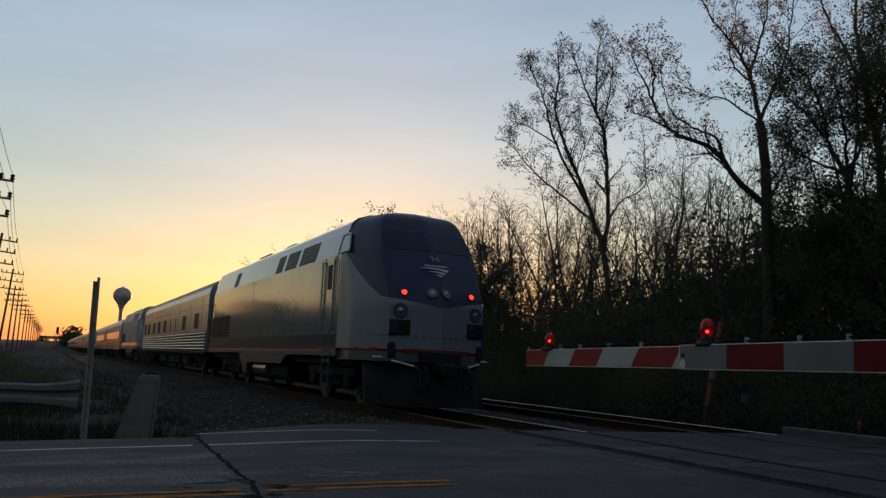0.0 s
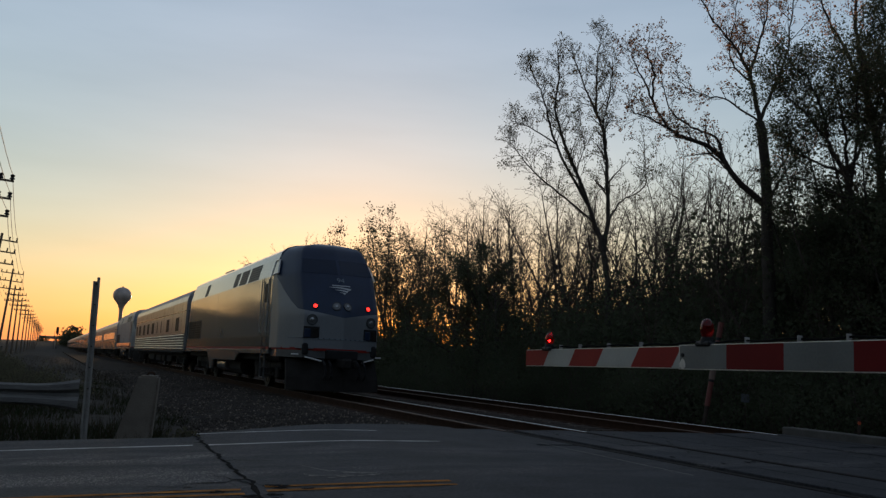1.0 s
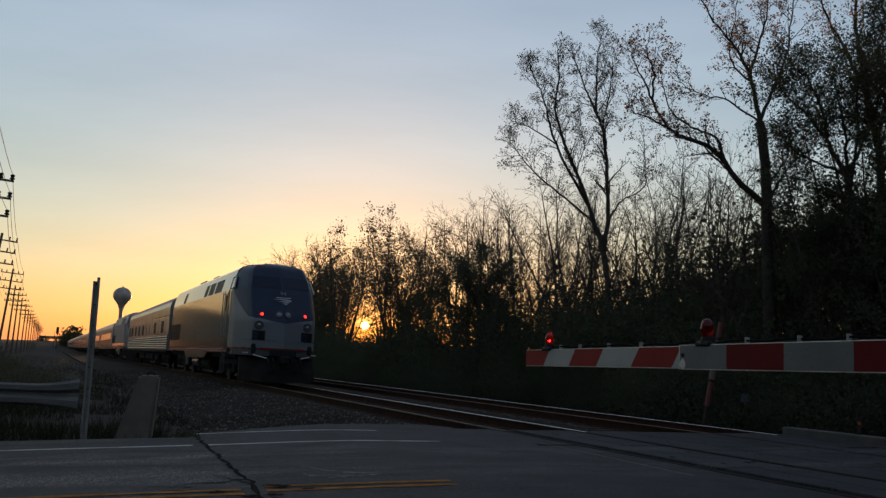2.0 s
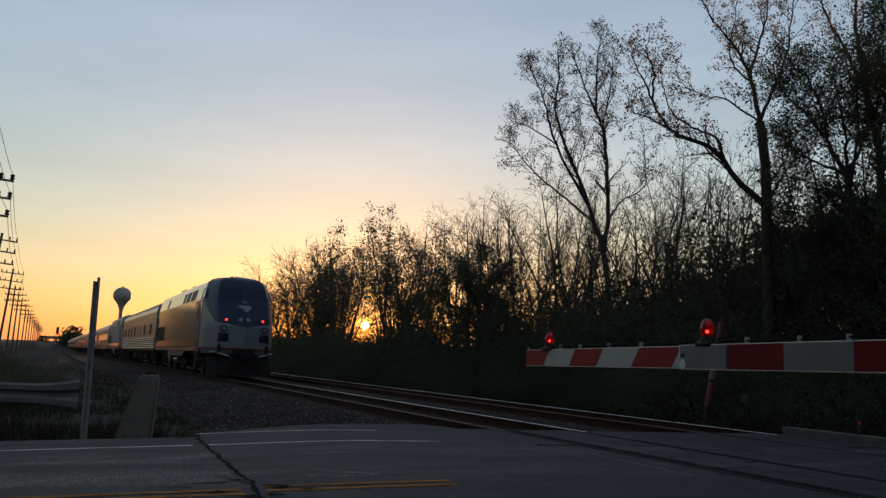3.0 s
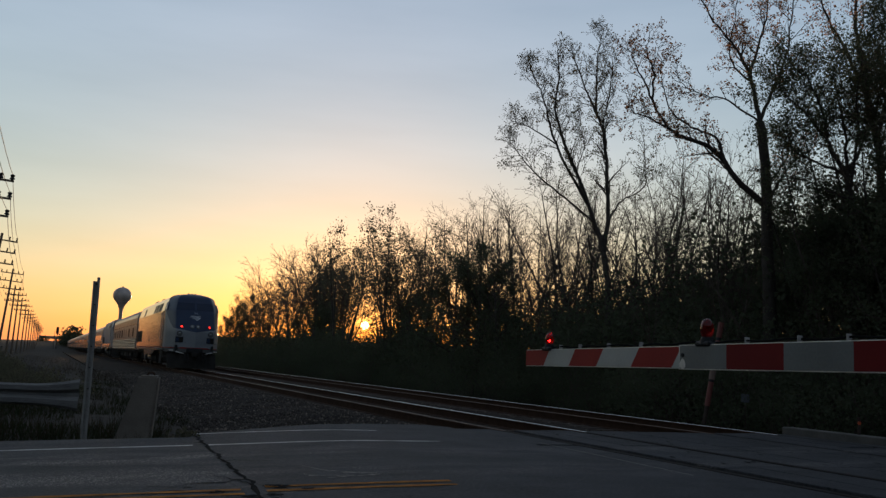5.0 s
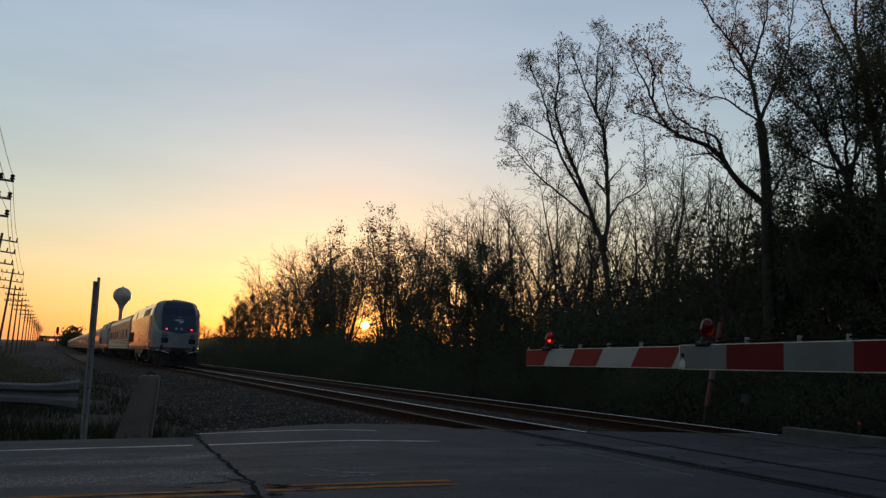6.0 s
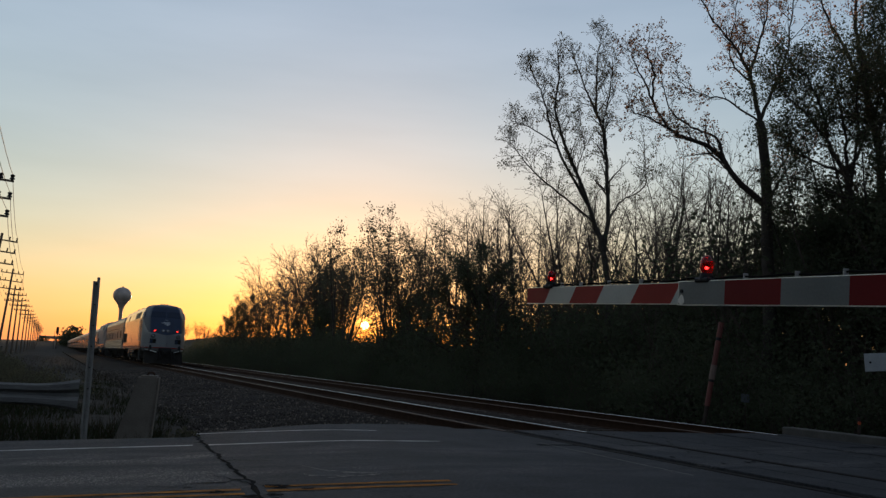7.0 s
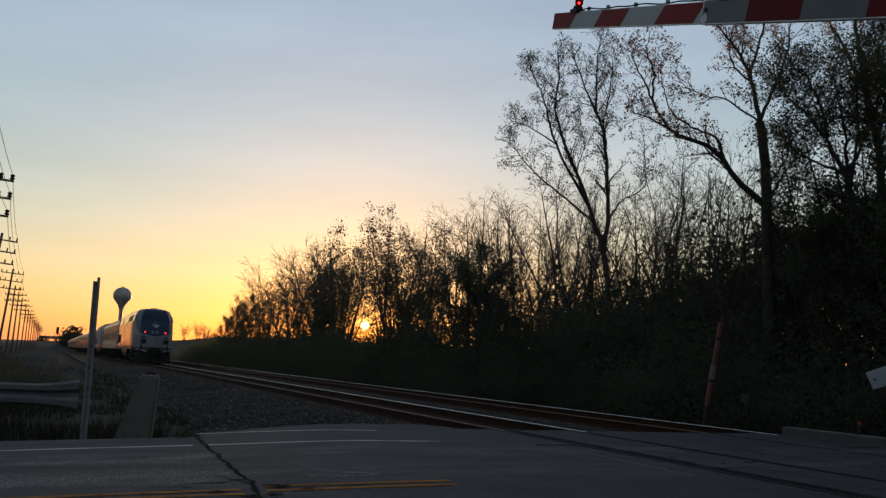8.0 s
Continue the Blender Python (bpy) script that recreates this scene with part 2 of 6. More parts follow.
LEAF_BUD = leaf_mat("brown_spring_buds", (0.34, 0.19, 0.115))
LEAF_YOUNG = leaf_mat("young_leaves", (0.105, 0.100, 0.064))
LEAF_GREEN = leaf_mat("green_leaves", (0.074, 0.085, 0.052))
GRASS = leaf_mat("grass_blades", (0.022, 0.028, 0.012))
DRY_GRASS = leaf_mat("dry_grass_blades", (0.034, 0.028, 0.017))


# ---- building helpers ----
def part(name, bm, material, parent=None, label="", m=None, smooth=False):
    """Links a bmesh as one mesh object, under a thing if one is given."""
    me = bpy.data.meshes.new(name)
    bm.to_mesh(me)
    bm.free()
    return put_mesh(name, me, material, parent, label, m, smooth)


def put_mesh(name, me, material, parent=None, label="", m=None, smooth=False):
    if material and not me.materials:
        me.materials.append(material)
    if smooth:
        me.polygons.foreach_set("use_smooth", [True] * len(me.polygons))
    ob = new(name, me)
    if parent:
        ob.parent = parent
    if m is not None:
        ob.matrix_local = m
    if label:
        tagged(ob, label)
    return ob


def thing(name, m, label, category, group="", kind=""):
    ob = new(name)
    ob.empty_display_size = 0.2
    ob.matrix_world = m
    return tagged(ob, label, category, group, kind)


def box(bm, x0, x1, y0, y1, z0, z1, bev=0.0, m=None):
    r = bmesh.ops.create_cube(bm, size=1.0)
    vs = r["verts"]
    for v in vs:
        v.co = Vector((x0 + (v.co.x + 0.5) * (x1 - x0), y0 + (v.co.y + 0.5) * (y1 - y0), z0 + (v.co.z + 0.5) * (z1 - z0)))
    if bev:
        es = list({e for v in vs for e in v.link_edges})
        r = bmesh.ops.bevel(bm, geom=es, offset=bev, segments=1, affect='EDGES')
        vs = list({v for f in r["faces"] for v in f.verts} | {v for v in vs if v.is_valid})
    if m is not None:
        bmesh.ops.transform(bm, matrix=m, verts=vs)
    return vs


def rod(bm, a, b, r0, r1=None, n=10):
    """A tapered round bar from a to b."""
    a, b = Vector(a), Vector(b)
    m = Matrix.Translation((a + b) / 2) @ (b - a).to_track_quat("Z", "Y").to_matrix().to_4x4()
    return bmesh.ops.create_cone(bm, cap_ends=True, segments=n, radius1=r0, radius2=r0 if r1 is None else r1, depth=(b - a).length, matrix=m)["verts"]


def one_box(*a, **k):
    bm = bmesh.new()
    box(bm, *a, **k)
    return bm


def one_rod(*a, **k):
    bm = bmesh.new()
    rod(bm, *a, **k)
    return bm


def sweep(bm, rings, caps=True):
    """Skins closed rings of equal length, one after another."""
    vs = [[bm.verts.new(p) for p in ring] for ring in rings]
    n = len(vs[0])
    for a, b in zip(vs, vs[1:]):
        for i in range(n):
            bm.faces.new((a[i], a[(i + 1) % n], b[(i + 1) % n], b[i]))
    if caps:
        bm.faces.new(list(reversed(vs[0])))
        bm.faces.new(vs[-1])
    bmesh.ops.recalc_face_normals(bm, faces=bm.faces)


def extrude_profile(profile, y0, y1):
    bm = bmesh.new()
    sweep(bm, [[(x, y, z) for x, z in profile] for y in (y0, y1)])
    return bm


def mesh_np(name, verts, faces):
    me = bpy.data.meshes.new(name)
    me.from_pydata(np.asarray(verts).tolist(), [], np.asarray(faces).tolist() if isinstance(faces, np.ndarray) else faces)
    me.update()
    return me


# ---- ground, road, track ----
def smooth01(x):
    x = min(1.0, max(0.0, x))
    return x * x * (3 - 2 * x)


def road_z(u, v):
    """The crossing is level at the rails; the road falls away from it."""
    d = max(0.0, 3.0 - u)
    g = 0.035 * d * d / (d + 0.6) if d < 12 else 0.40
    return -g * (1 + (v - 7.0) * 0.12)


def ground_z(x, y):
    p = TRACK.inverted() @ Vector((x, y, 0))
    n, s = p.x, p.y
    base = -0.42
    if n > 15:
        base = -0.42 - 0.35 * smooth01((n - 15) / 2.0) + 0.8 * smooth01((n - 18) / 8.0)
    if n < -2:
        base -= 0.25 * smooth01((-2 - n) / 4.0)
    far = smooth01((math.hypot(x, y) - 60) / 200)
    bumps = 0.06 * noise.noise((x * 0.5, y * 0.5, 0)) + 0.03 * noise.noise((x * 1.7, y * 1.7, 3))
    hill = 0.0
    if s > 180 and n > 10:
        hill = 9.0 * smooth01((s - 180) / 160) * smooth01((n - 10) / 60)
    return base + bumps * (1 - far) + hill


def ground():
    xs = np.concatenate([[-4000, -2000, -1000, -500, -250, -140, -90], np.arange(-60, 60.1, 1.2), [90, 140, 250, 500, 1000, 2000, 4000]])
    ys = np.concatenate([[-4000, -1500, -500, -150, -60, -30], np.arange(-15, 75, 1.0), np.arange(80, 400, 12.0), [500, 700, 1000, 2000, 4600]])
    V = [(x, y, ground_z(x, y)) for y in ys for x in xs]
    w = len(xs)
    F = [(j * w + i, j * w + i + 1, (j + 1) * w + i + 1, (j + 1) * w + i) for j in range(len(ys) - 1) for i in range(w - 1)]
    ob = put_mesh("ground", mesh_np("ground", V, F), SOIL, smooth=True)
    tagged(ob, "dark bare soil and weedy ground beside the tracks", "ground", kind="structure")


ground()


def road():
    us, vs = np.concatenate([np.arange(-40, -2, 1.0), np.arange(-2, 9, 0.1), np.arange(9, 40.1, 1.0)]), np.arange(3.0, 12.6, 0.4)
    bm = bmesh.new()
    grid = {}

    def edge(u):
        # the paving steps out at the joint and widens towards the rails
        return float(np.interp(u, [-40, -1.3, 0.85, 0.95, 1.05, 2.3, 3.66, 4.72, 5.43, 6.5], [12.3, 12.05, 11.6, 11.6, 12.12, 12.82, 13.43, 13.49, 12.6, 12.4]))
    rows = len(vs)
    for i, u in enumerate(us):
        for j, v in enumerate(vs):
            vv = 3.0 + (v - 3.0) * (edge(u) - 3.0) / (vs[-1] - 3.0)
            across = (TRACK.inverted() @ (ROADM @ Vector((u, vv, 0)))).x
            slot = -0.14 if N0 - 1.4 < across < N1 + 1.1 else 0.0       # the crossing panels lie in here
            grid[i, j] = bm.verts.new((u, vv, road_z(u, vv) + slot))
    for i in range(len(us) - 1):
        for j in range(rows - 1):
            bm.faces.new((grid[i, j], grid[i + 1, j], grid[i + 1, j + 1], grid[i, j + 1]))
    ex = bmesh.ops.extrude_face_region(bm, geom=list(bm.faces))
    bmesh.ops.translate(bm, vec=(0, 0, -0.12), verts=[g for g in ex["geom"] if isinstance(g, bmesh.types.BMVert)])
    bmesh.ops.recalc_face_normals(bm, faces=bm.faces)
    ob = part("road", bm, ASPHALT, m=ROADM, smooth=False)
    ob.data.materials.append(ASPHALT_NEW)
    for f in ob.data.polygons:
        f.material_index = 1 if f.center.x > 1.0 else 0
    return tagged(ob, "worn dark grey asphalt road over the level crossing", "road", kind="structure")


ROAD_OB = road()


def stripe(name, u0, u1, v, width, material, label, wob=0.0, dv=0.0):
    """A painted line along the road, a few millimetres proud."""
    us = np.arange(u0, u1 + 0.01, 0.12)
    bm = bmesh.new()
    prev = None
    for u in us:
        c = v + dv * (u - u0) + wob * noise.noise((u * 0.9, v, 0))
        w = width * 0.5 * min(1.0, max(0.5, 0.9 + 0.8 * noise.noise((u * 2.3, v * 3, 5))))
        a = bm.verts.new((u, c - w, road_z(u, c - w) + 0.005))
        b = bm.verts.new((u, c + w, road_z(u, c + w) + 0.005))
        if prev:
            bm.faces.new((prev[0], a, b, prev[1]))
        prev = (a, b)
    ob = part(name, bm, material, ROAD_OB, label)
    return ob


stripe("centre_line", -30, 1.0, 6.91, 0.10, PAINT_YELLOW, "faded yellow centre line", 0.02)
stripe("centre_line", -30, 0.98, 6.70, 0.10, PAINT_YELLOW, "faded yellow centre line", 0.02)
stripe("centre_line", 1.16, 2.72, 7.02, 0.10, PAINT_YELLOW, "faded yellow centre line", 0.02)
stripe("centre_line", 1.14, 2.80, 6.81, 0.10, PAINT_YELLOW, "faded yellow centre line", 0.02)
stripe("edge_line", -5, 0.98, 10.96, 0.10, PAINT_WHITE, "worn white edge line", 0.02, -0.08)
stripe("edge_line", 1.05, 3.95, 10.48, 0.11, PAINT_WHITE, "worn white edge line", 0.02, 0.03)
stripe("edge_line", 1.0, 3.6, 12.02, 0.09, PAINT_WHITE, "worn white line at the paving edge", 0.015, 0.03)


def crack():
    bm = bmesh.new()
    prev = None
    for i in range(90):
        k = i / 89
        v = 12.3 - k * 8.0
        u = 1.0 + 0.11 * k + 0.05 * noise.noise((k * 9, 0, 1)) + 0.04 * noise.noise((k * 41, 0, 4))
        w = 0.019 + 0.015 * noise.noise((k * 26, 2, 2)) + 0.06 * max(0, 0.06 - k) / 0.06
        a = bm.verts.new((u - w, v, road_z(u - w, v) + 0.004))
        b = bm.verts.new((u + w + 0.012 * noise.noise((k * 60, 5, 0)), v, road_z(u + w, v) + 0.004))
        if prev:
            bm.faces.new((prev[0], a, b, prev[1]))
        prev = (a, b)
    part("crack", bm, TAR, ROAD_OB, "wide dark crack across the asphalt")
    rng = np.random.default_rng(3)
    # side cracks
    for u0, v0, du, dv in ((1.02, 8.9, 0.55, -0.1), (1.12, 7.5, -0.9, -0.35), (1.15, 7.1, 0.9, -0.15), (1.0, 10.8, -0.5, 0.05), (1.1, 7.2, -0.3, 0.7), (0.6, 7.1, -0.4, -0.3)):
        bm = bmesh.new()
        prev = None
        for j in range(16):
            k = j / 15
            uu = u0 + du * k + 0.04 * noise.noise((k * 8, u0, v0))
            vv = v0 + dv * k + 0.12 * noise.noise((k * 6, v0, u0)) - (0.10 * k * k if du > 0 else 0)
            w = 0.020 * (1 - 0.8 * k) + 0.008 * noise.noise((k * 15, 1, v0))
            a, b = bm.verts.new((uu, vv - w, road_z(uu, vv) + 0.005)), bm.verts.new((uu + w * 0.5, vv + w, road_z(uu, vv) + 0.005))
            if prev:
                bm.faces.new((prev[0], a, b, prev[1]))
            prev = (a, b)
        part("crack", bm, TAR, ROAD_OB, "thin branching crack")
    for i in range(9):
        u, v = 0.75 + 0.75 * rng.random(), 6.3 + 0.75 * rng.random()
        bm = bmesh.new()
        ring = []
        for j in range(12):
            r = (0.01 + 0.055 * rng.random())
            uu, vv = u + 1.6 * r * math.cos(j * math.tau / 12), v + r * math.sin(j * math.tau / 12)
            ring.append(bm.verts.new((uu, vv, road_z(uu, vv) + 0.007)))
        bm.faces.new(ring)
        part("tar_patch", bm, TAR, ROAD_OB, "dark ragged tar patch")
    for u0, v0, u1, v1 in ((1.68, 8.35, 1.86, 7.8), (1.80, 7.95, 2.12, 7.62), (1.62, 7.58, 2.02, 7.50), (1.75, 7.42, 2.25, 7.52), (1.95, 7.7, 2.25, 7.62), (1.6, 7.7, 1.75, 7.52)):
        bm = bmesh.new()
        prev = None
        for j in range(14):
            k = j / 13
            uu, vv = u0 + (u1 - u0) * k, v0 + (v1 - v0) * k + 0.03 * noise.noise((k * 6, u0, v0))
            w = 0.016 + 0.022 * noise.noise((k * 14, v0, 0))
            a, b = bm.verts.new((uu, vv - w, road_z(uu, vv) + 0.004)), bm.verts.new((uu, vv + w, road_z(uu, vv) + 0.004))
            if prev:
                bm.faces.new((prev[0], a, b, prev[1]))
            prev = (a, b)
        part("scuff", bm, SCUFF, ROAD_OB, "pale scuff mark on the asphalt")


crack()

HEAD = [(-0.036, -0.008), (-0.028, -0.002), (0.0, 0.0), (0.028, -0.002), (0.036, -0.008), (0.036, -0.036), (-0.036, -0.036)]
FOOT = [(-0.012, -0.036), (0.012, -0.036), (0.012, -0.15), (0.07, -0.165), (0.07, -0.18), (-0.07, -0.18), (-0.07, -0.165), (-0.012, -0.15)]


def railway_rail(n, polish, label):
    t = thing("rail", TRACK @ pose(n, 0, 0), label, "rail", "rails of the two tracks")
    part("rail_head", extrude_profile(HEAD, 12.2, 520), RUST, t)
    if polish is not RUST:
        part("polished_band", extrude_profile([(-0.016, -0.001), (0.016, -0.001), (0.013, 0.003), (-0.013, 0.003)], 12.2, 520), polish, t, "bright wheel-polished band")
    part("crossing_rail_head", extrude_profile(HEAD, -40, 12.2), CROSSING_RAIL, t, "grimy rail head in the crossing")
    part("rail_web", extrude_profile(FOOT, -40, 520), RUST, t)
    return t


railway_rail(N0 - 0.7525, RAIL_DULL, "worn brownish steel rail on wooden ties")
railway_rail(N0 + 0.7525, RAIL_TOP, "worn steel rail with polished head on wooden ties")
railway_rail(N1 - 0.7525, RAIL_DULL, "brownish rail of the second track")
railway_rail(N1 + 0.7525, RAIL_TOP, "steel rail of the second track with polished head")


def ballast():
    prof = [(2.6, -0.62), (2.6, -0.40), (4.0, -0.30), (5.3, -0.185), (6.0, -0.175), (13.9, -0.19), (15.2, -0.5), (15.2, -0.7)]
    bm = bmesh.new()
    rings = []
    for s in np.concatenate([[12.6, 13.0], np.arange(14, 60, 1.0), np.arange(62, 520, 20)]):
        rings.append([(n, s, z + (0.035 * noise.noise((n * 2, s * 1.3, 0)) if -0.45 < z < -0.18 and s > 12.7 else 0)) for n, z in prof])
    sweep(bm, rings)
    ob = part("ballast", bm, GRAVEL, m=TRACK)
    tagged(ob, "grey crushed stone ballast bed under the tracks", "ballast", kind="structure")
    # loose stones on the shoulder, too many to count
    rng = np.random.default_rng(5)
    k = 22000
    s = 12.8 + (rng.random(k) ** 1.6) * 45
    n = 2.3 + rng.random(k) * 11.5
    n = np.where(rng.random(k) < 0.75, 2.3 + rng.random(k) * 4.0, n)
    z = np.interp(n, [2.6, 4.0, 5.3, 6.0, 13.9], [-0.40, -0.30, -0.185, -0.175, -0.19])
    near = (np.abs(np.abs(n - N0) - 0.7525) < 0.1) | (np.abs(np.abs(n - N1) - 0.7525) < 0.1)
    s, n, z = s[~near], n[~near], z[~near]
    k = len(s)
    size = 0.013 + 0.020 * rng.random(k)
    base = np.array([(1, 0, 0), (-1, 0, 0), (0, 1, 0), (0, -1, 0), (0, 0, 1), (0, 0, -1)], float)
    f0 = np.array([(0, 2, 4), (2, 1, 4), (1, 3, 4), (3, 0, 4), (2, 0, 5), (1, 2, 5), (3, 1, 5), (0, 3, 5)])
    jit = 0.55 + 0.9 * rng.random((k, 6, 1))
    ang = rng.random(k) * 6.28
    c, sn_ = np.cos(ang), np.sin(ang)
    v = base[None] * jit * size[:, None, None]
    v = np.stack([v[..., 0] * c[:, None] - v[..., 1] * sn_[:, None], v[..., 0] * sn_[:, None] + v[..., 1] * c[:, None], v[..., 2] * 0.8], -1)
    v += np.stack([n, s, z + size * 0.3], -1)[:, None]
    F = (f0[None] + (np.arange(k) * 6)[:, None, None]).reshape(-1, 3)
    st = put_mesh("ballast_stones", mesh_np("ballast_stones", v.reshape(-1, 3), F), STONE, m=TRACK)
    tagged(st, "loose grey crushed stones on the track shoulder", "ballast", kind="stuff")


ballast()


# ---- train ----
def half_width(z):
    return float(np.interp(z, [1.2, 3.40, 3.95, 4.15, 4.28, 4.37, 4.42], [1.5, 1.5, 1.36, 1.29, 1.15, 0.88, 0.5]))


PLAN = [(-1.5, 2.2), (-1.5, 1.6), (-1.5, 1.22), (-1.41, 0.88), (-1.30, 0.55), (-1.19, 0.24), (-1.07, -0.03), (-0.72, -0.12), (-0.36, -0.22), (0.0, -0.32)]
PLAN = PLAN + [(-x, y) for x, y in reversed(PLAN[:-1])]


def rake(z):
    return float(np.interp(z, [1.2, 2.2, 2.45, 2.95, 3.25, 3.6, 4.0, 4.25, 4.36, 4.42], [0.0, 0.0, 0.10, 0.42, 0.62, 0.88, 1.20, 1.42, 1.62, 1.95]))


def nose_at(k, z):
    """A point of the nose's skin: k counts across the plan, z is the height."""
    i = min(int(k), len(PLAN) - 2)
    w = k - i
    x = PLAN[i][0] * (1 - w) + PLAN[i + 1][0] * w
    y = PLAN[i][1] * (1 - w) + PLAN[i + 1][1] * w
    return Vector((x * half_width(z) / 1.5, min(2.2, y + rake(z) * (1 - 0.15 * abs(x) / 1.5)), z))


def nose_k(x, z):
    ks = np.linspace(0, len(PLAN) - 1, 361)
    return float(ks[np.argmin([abs(nose_at(k, z).x - x) + (5 if abs(k - 9) > 8 else 0) for k in ks])])


def nose_frame(x, z):
    """A pose on the nose's skin, with its z axis pointing out of it."""
    k = nose_k(x, z)
    p, a, b = nose_at(k, z), nose_at(k + 0.2, z) - nose_at(k - 0.2, z), nose_at(k, z + 0.1) - nose_at(k, z - 0.1)
    out = a.cross(b).normalized()
    if out.y > 0:
        out = -out
    up = (Vector((0, 0, 1)) - out * out.z).normalized()
    right = up.cross(out)
    m = Matrix((right, up, out)).transposed().to_4x4()
    m.translation = p
    return m


def blue_edge(k):
    x = abs(k - 9)
    return float(np.interp(x, [0, 1, 2, 3, 4, 5, 6, 7, 8, 9], [2.14, 2.205, 2.27, 2.315, 2.36, 2.60, 2.95, 3.35, 3.90, 4.28]))


def nose_skin(lower):
    bm = bmesh.new()
    ks = np.linspace(0, len(PLAN) - 1, 55)
    rows = []
    for j in range(19):
        row = []
        for k in ks:
            z0, z1 = (1.25, blue_edge(k)) if lower else (blue_edge(k), 4.42)
            row.append(bm.verts.new(nose_at(k, z0 + (z1 - z0) * j / 18)))
        rows.append(row)
    for a, b in zip(rows, rows[1:]):
        for i in range(len(ks) - 1):
            bm.faces.new((a[i], a[i + 1], b[i + 1], b[i]))
        if lower:
            for i in (18, 27, 36):
                bm.edges.get((a[i], b[i])).smooth = False
    if not lower:
        bm.faces.new(rows[-1])
    bmesh.ops.recalc_face_normals(bm, faces=bm.faces)
    return bm


def nose_patch(k0, k1, z0, z1, off=0.006):
    bm = bmesh.new()
    rows = []
    for j in range(5):
        z = z0 + (z1 - z0) * j / 4
        row = []
        for i in range(9):
            k = k0 + (k1 - k0) * i / 8
            p = nose_at(k, z)
            row.append(bm.verts.new(p + Vector((0.15 * p.x / 1.5, -1, 0.25)).normalized() * off))
        rows.append(row)
    for a, b in zip(rows, rows[1:]):
        for i in range(8):
            bm.faces.new((a[i], a[i + 1], b[i + 1], b[i]))
    bmesh.ops.recalc_face_normals(bm, faces=bm.faces)
    return bm


BODY = [(-1.5, 1.25), (-1.5, 3.40), (-1.36, 3.95), (-1.29, 4.15), (-1.1, 4.29), (0.0, 4.41), (1.1, 4.29), (1.29, 4.15), (1.36, 3.95), (1.5, 3.40), (1.5, 1.25)]


def wheelset(parent, y, r=0.51):
    bm = bmesh.new()
    for x in (-0.75, 0.75):
        o = -1 if x < 0 else 1
        rod(bm, (x - 0.065, 0, 0), (x + 0.065, 0, 0), r, n=28)
        rod(bm, (x - o * 0.09, 0, 0), (x - o * 0.06, 0, 0), r + 0.03, n=28)
        rod(bm, (x + o * 0.06, 0, 0), (x + o * 0.09, 0, 0), r * 0.78, n=20)
        for a in range(6):
            c = (0, math.cos(a * 1.047) * r * 0.55, math.sin(a * 1.047) * r * 0.55)
            rod(bm, (x + o * 0.085, c[1], c[2]), (x + o * 0.11, c[1], c[2]), 0.07, n=8)
    rod(bm, (-1.0, 0, 0), (1.0, 0, 0), 0.09, n=12)
    return part("wheelset", bm, WHEEL, parent, m=pose(0, y, r))


def bogie(parent, y, base=2.8):
    bm = bmesh.new()
    for x in (-1.08, 1.08):
        box(bm, x - 0.09, x + 0.09, y - base / 2 - 0.5, y + base / 2 + 0.5, 0.62, 0.86, 0.04)
        for a in (-base / 2, base / 2):
            box(bm, x - 0.12, x + 0.12, y + a - 0.2, y + a + 0.2, 0.34, 0.70, 0.04)
        for a in (-0.45, 0.0, 0.45):
            rod(bm, (x, y + a, 0.45), (x, y + a, 0.85), 0.11, n=12)
        box(bm, x - 0.05, x + 0.05, y - 0.8, y + 0.8, 0.40, 0.50, 0.02)
    box(bm, -1.0, 1.0, y - 0.3, y + 0.3, 0.55, 0.85, 0.03)
    part("bogie_frame", bm, UNDER, parent)


def lamp_disc(name, parent, x, z, r, material, rim=0.03):
    m = nose_frame(x, z)
    bm = bmesh.new()
    rod(bm, (0, 0, -0.03), (0, 0, 0.02), r + rim, n=24)
    ring = part(name, bm, LOUVRE if material is LENS else DARK_METAL, parent, m=m)
    if material is LENS:
        part("reflector_bowl", one_rod((0, 0, 0.012), (0, 0, 0.024), r, n=24), BAND_GREY, ring)
        r = r * 0.55
    bm = bmesh.new()
    bmesh.ops.create_uvsphere(bm, u_segments=20, v_segments=8, radius=r)
    for v in bm.verts:
        v.co.z = 0.02 + max(0, v.co.z) * 0.35
    return part("lens", bm, material, ring, smooth=True)


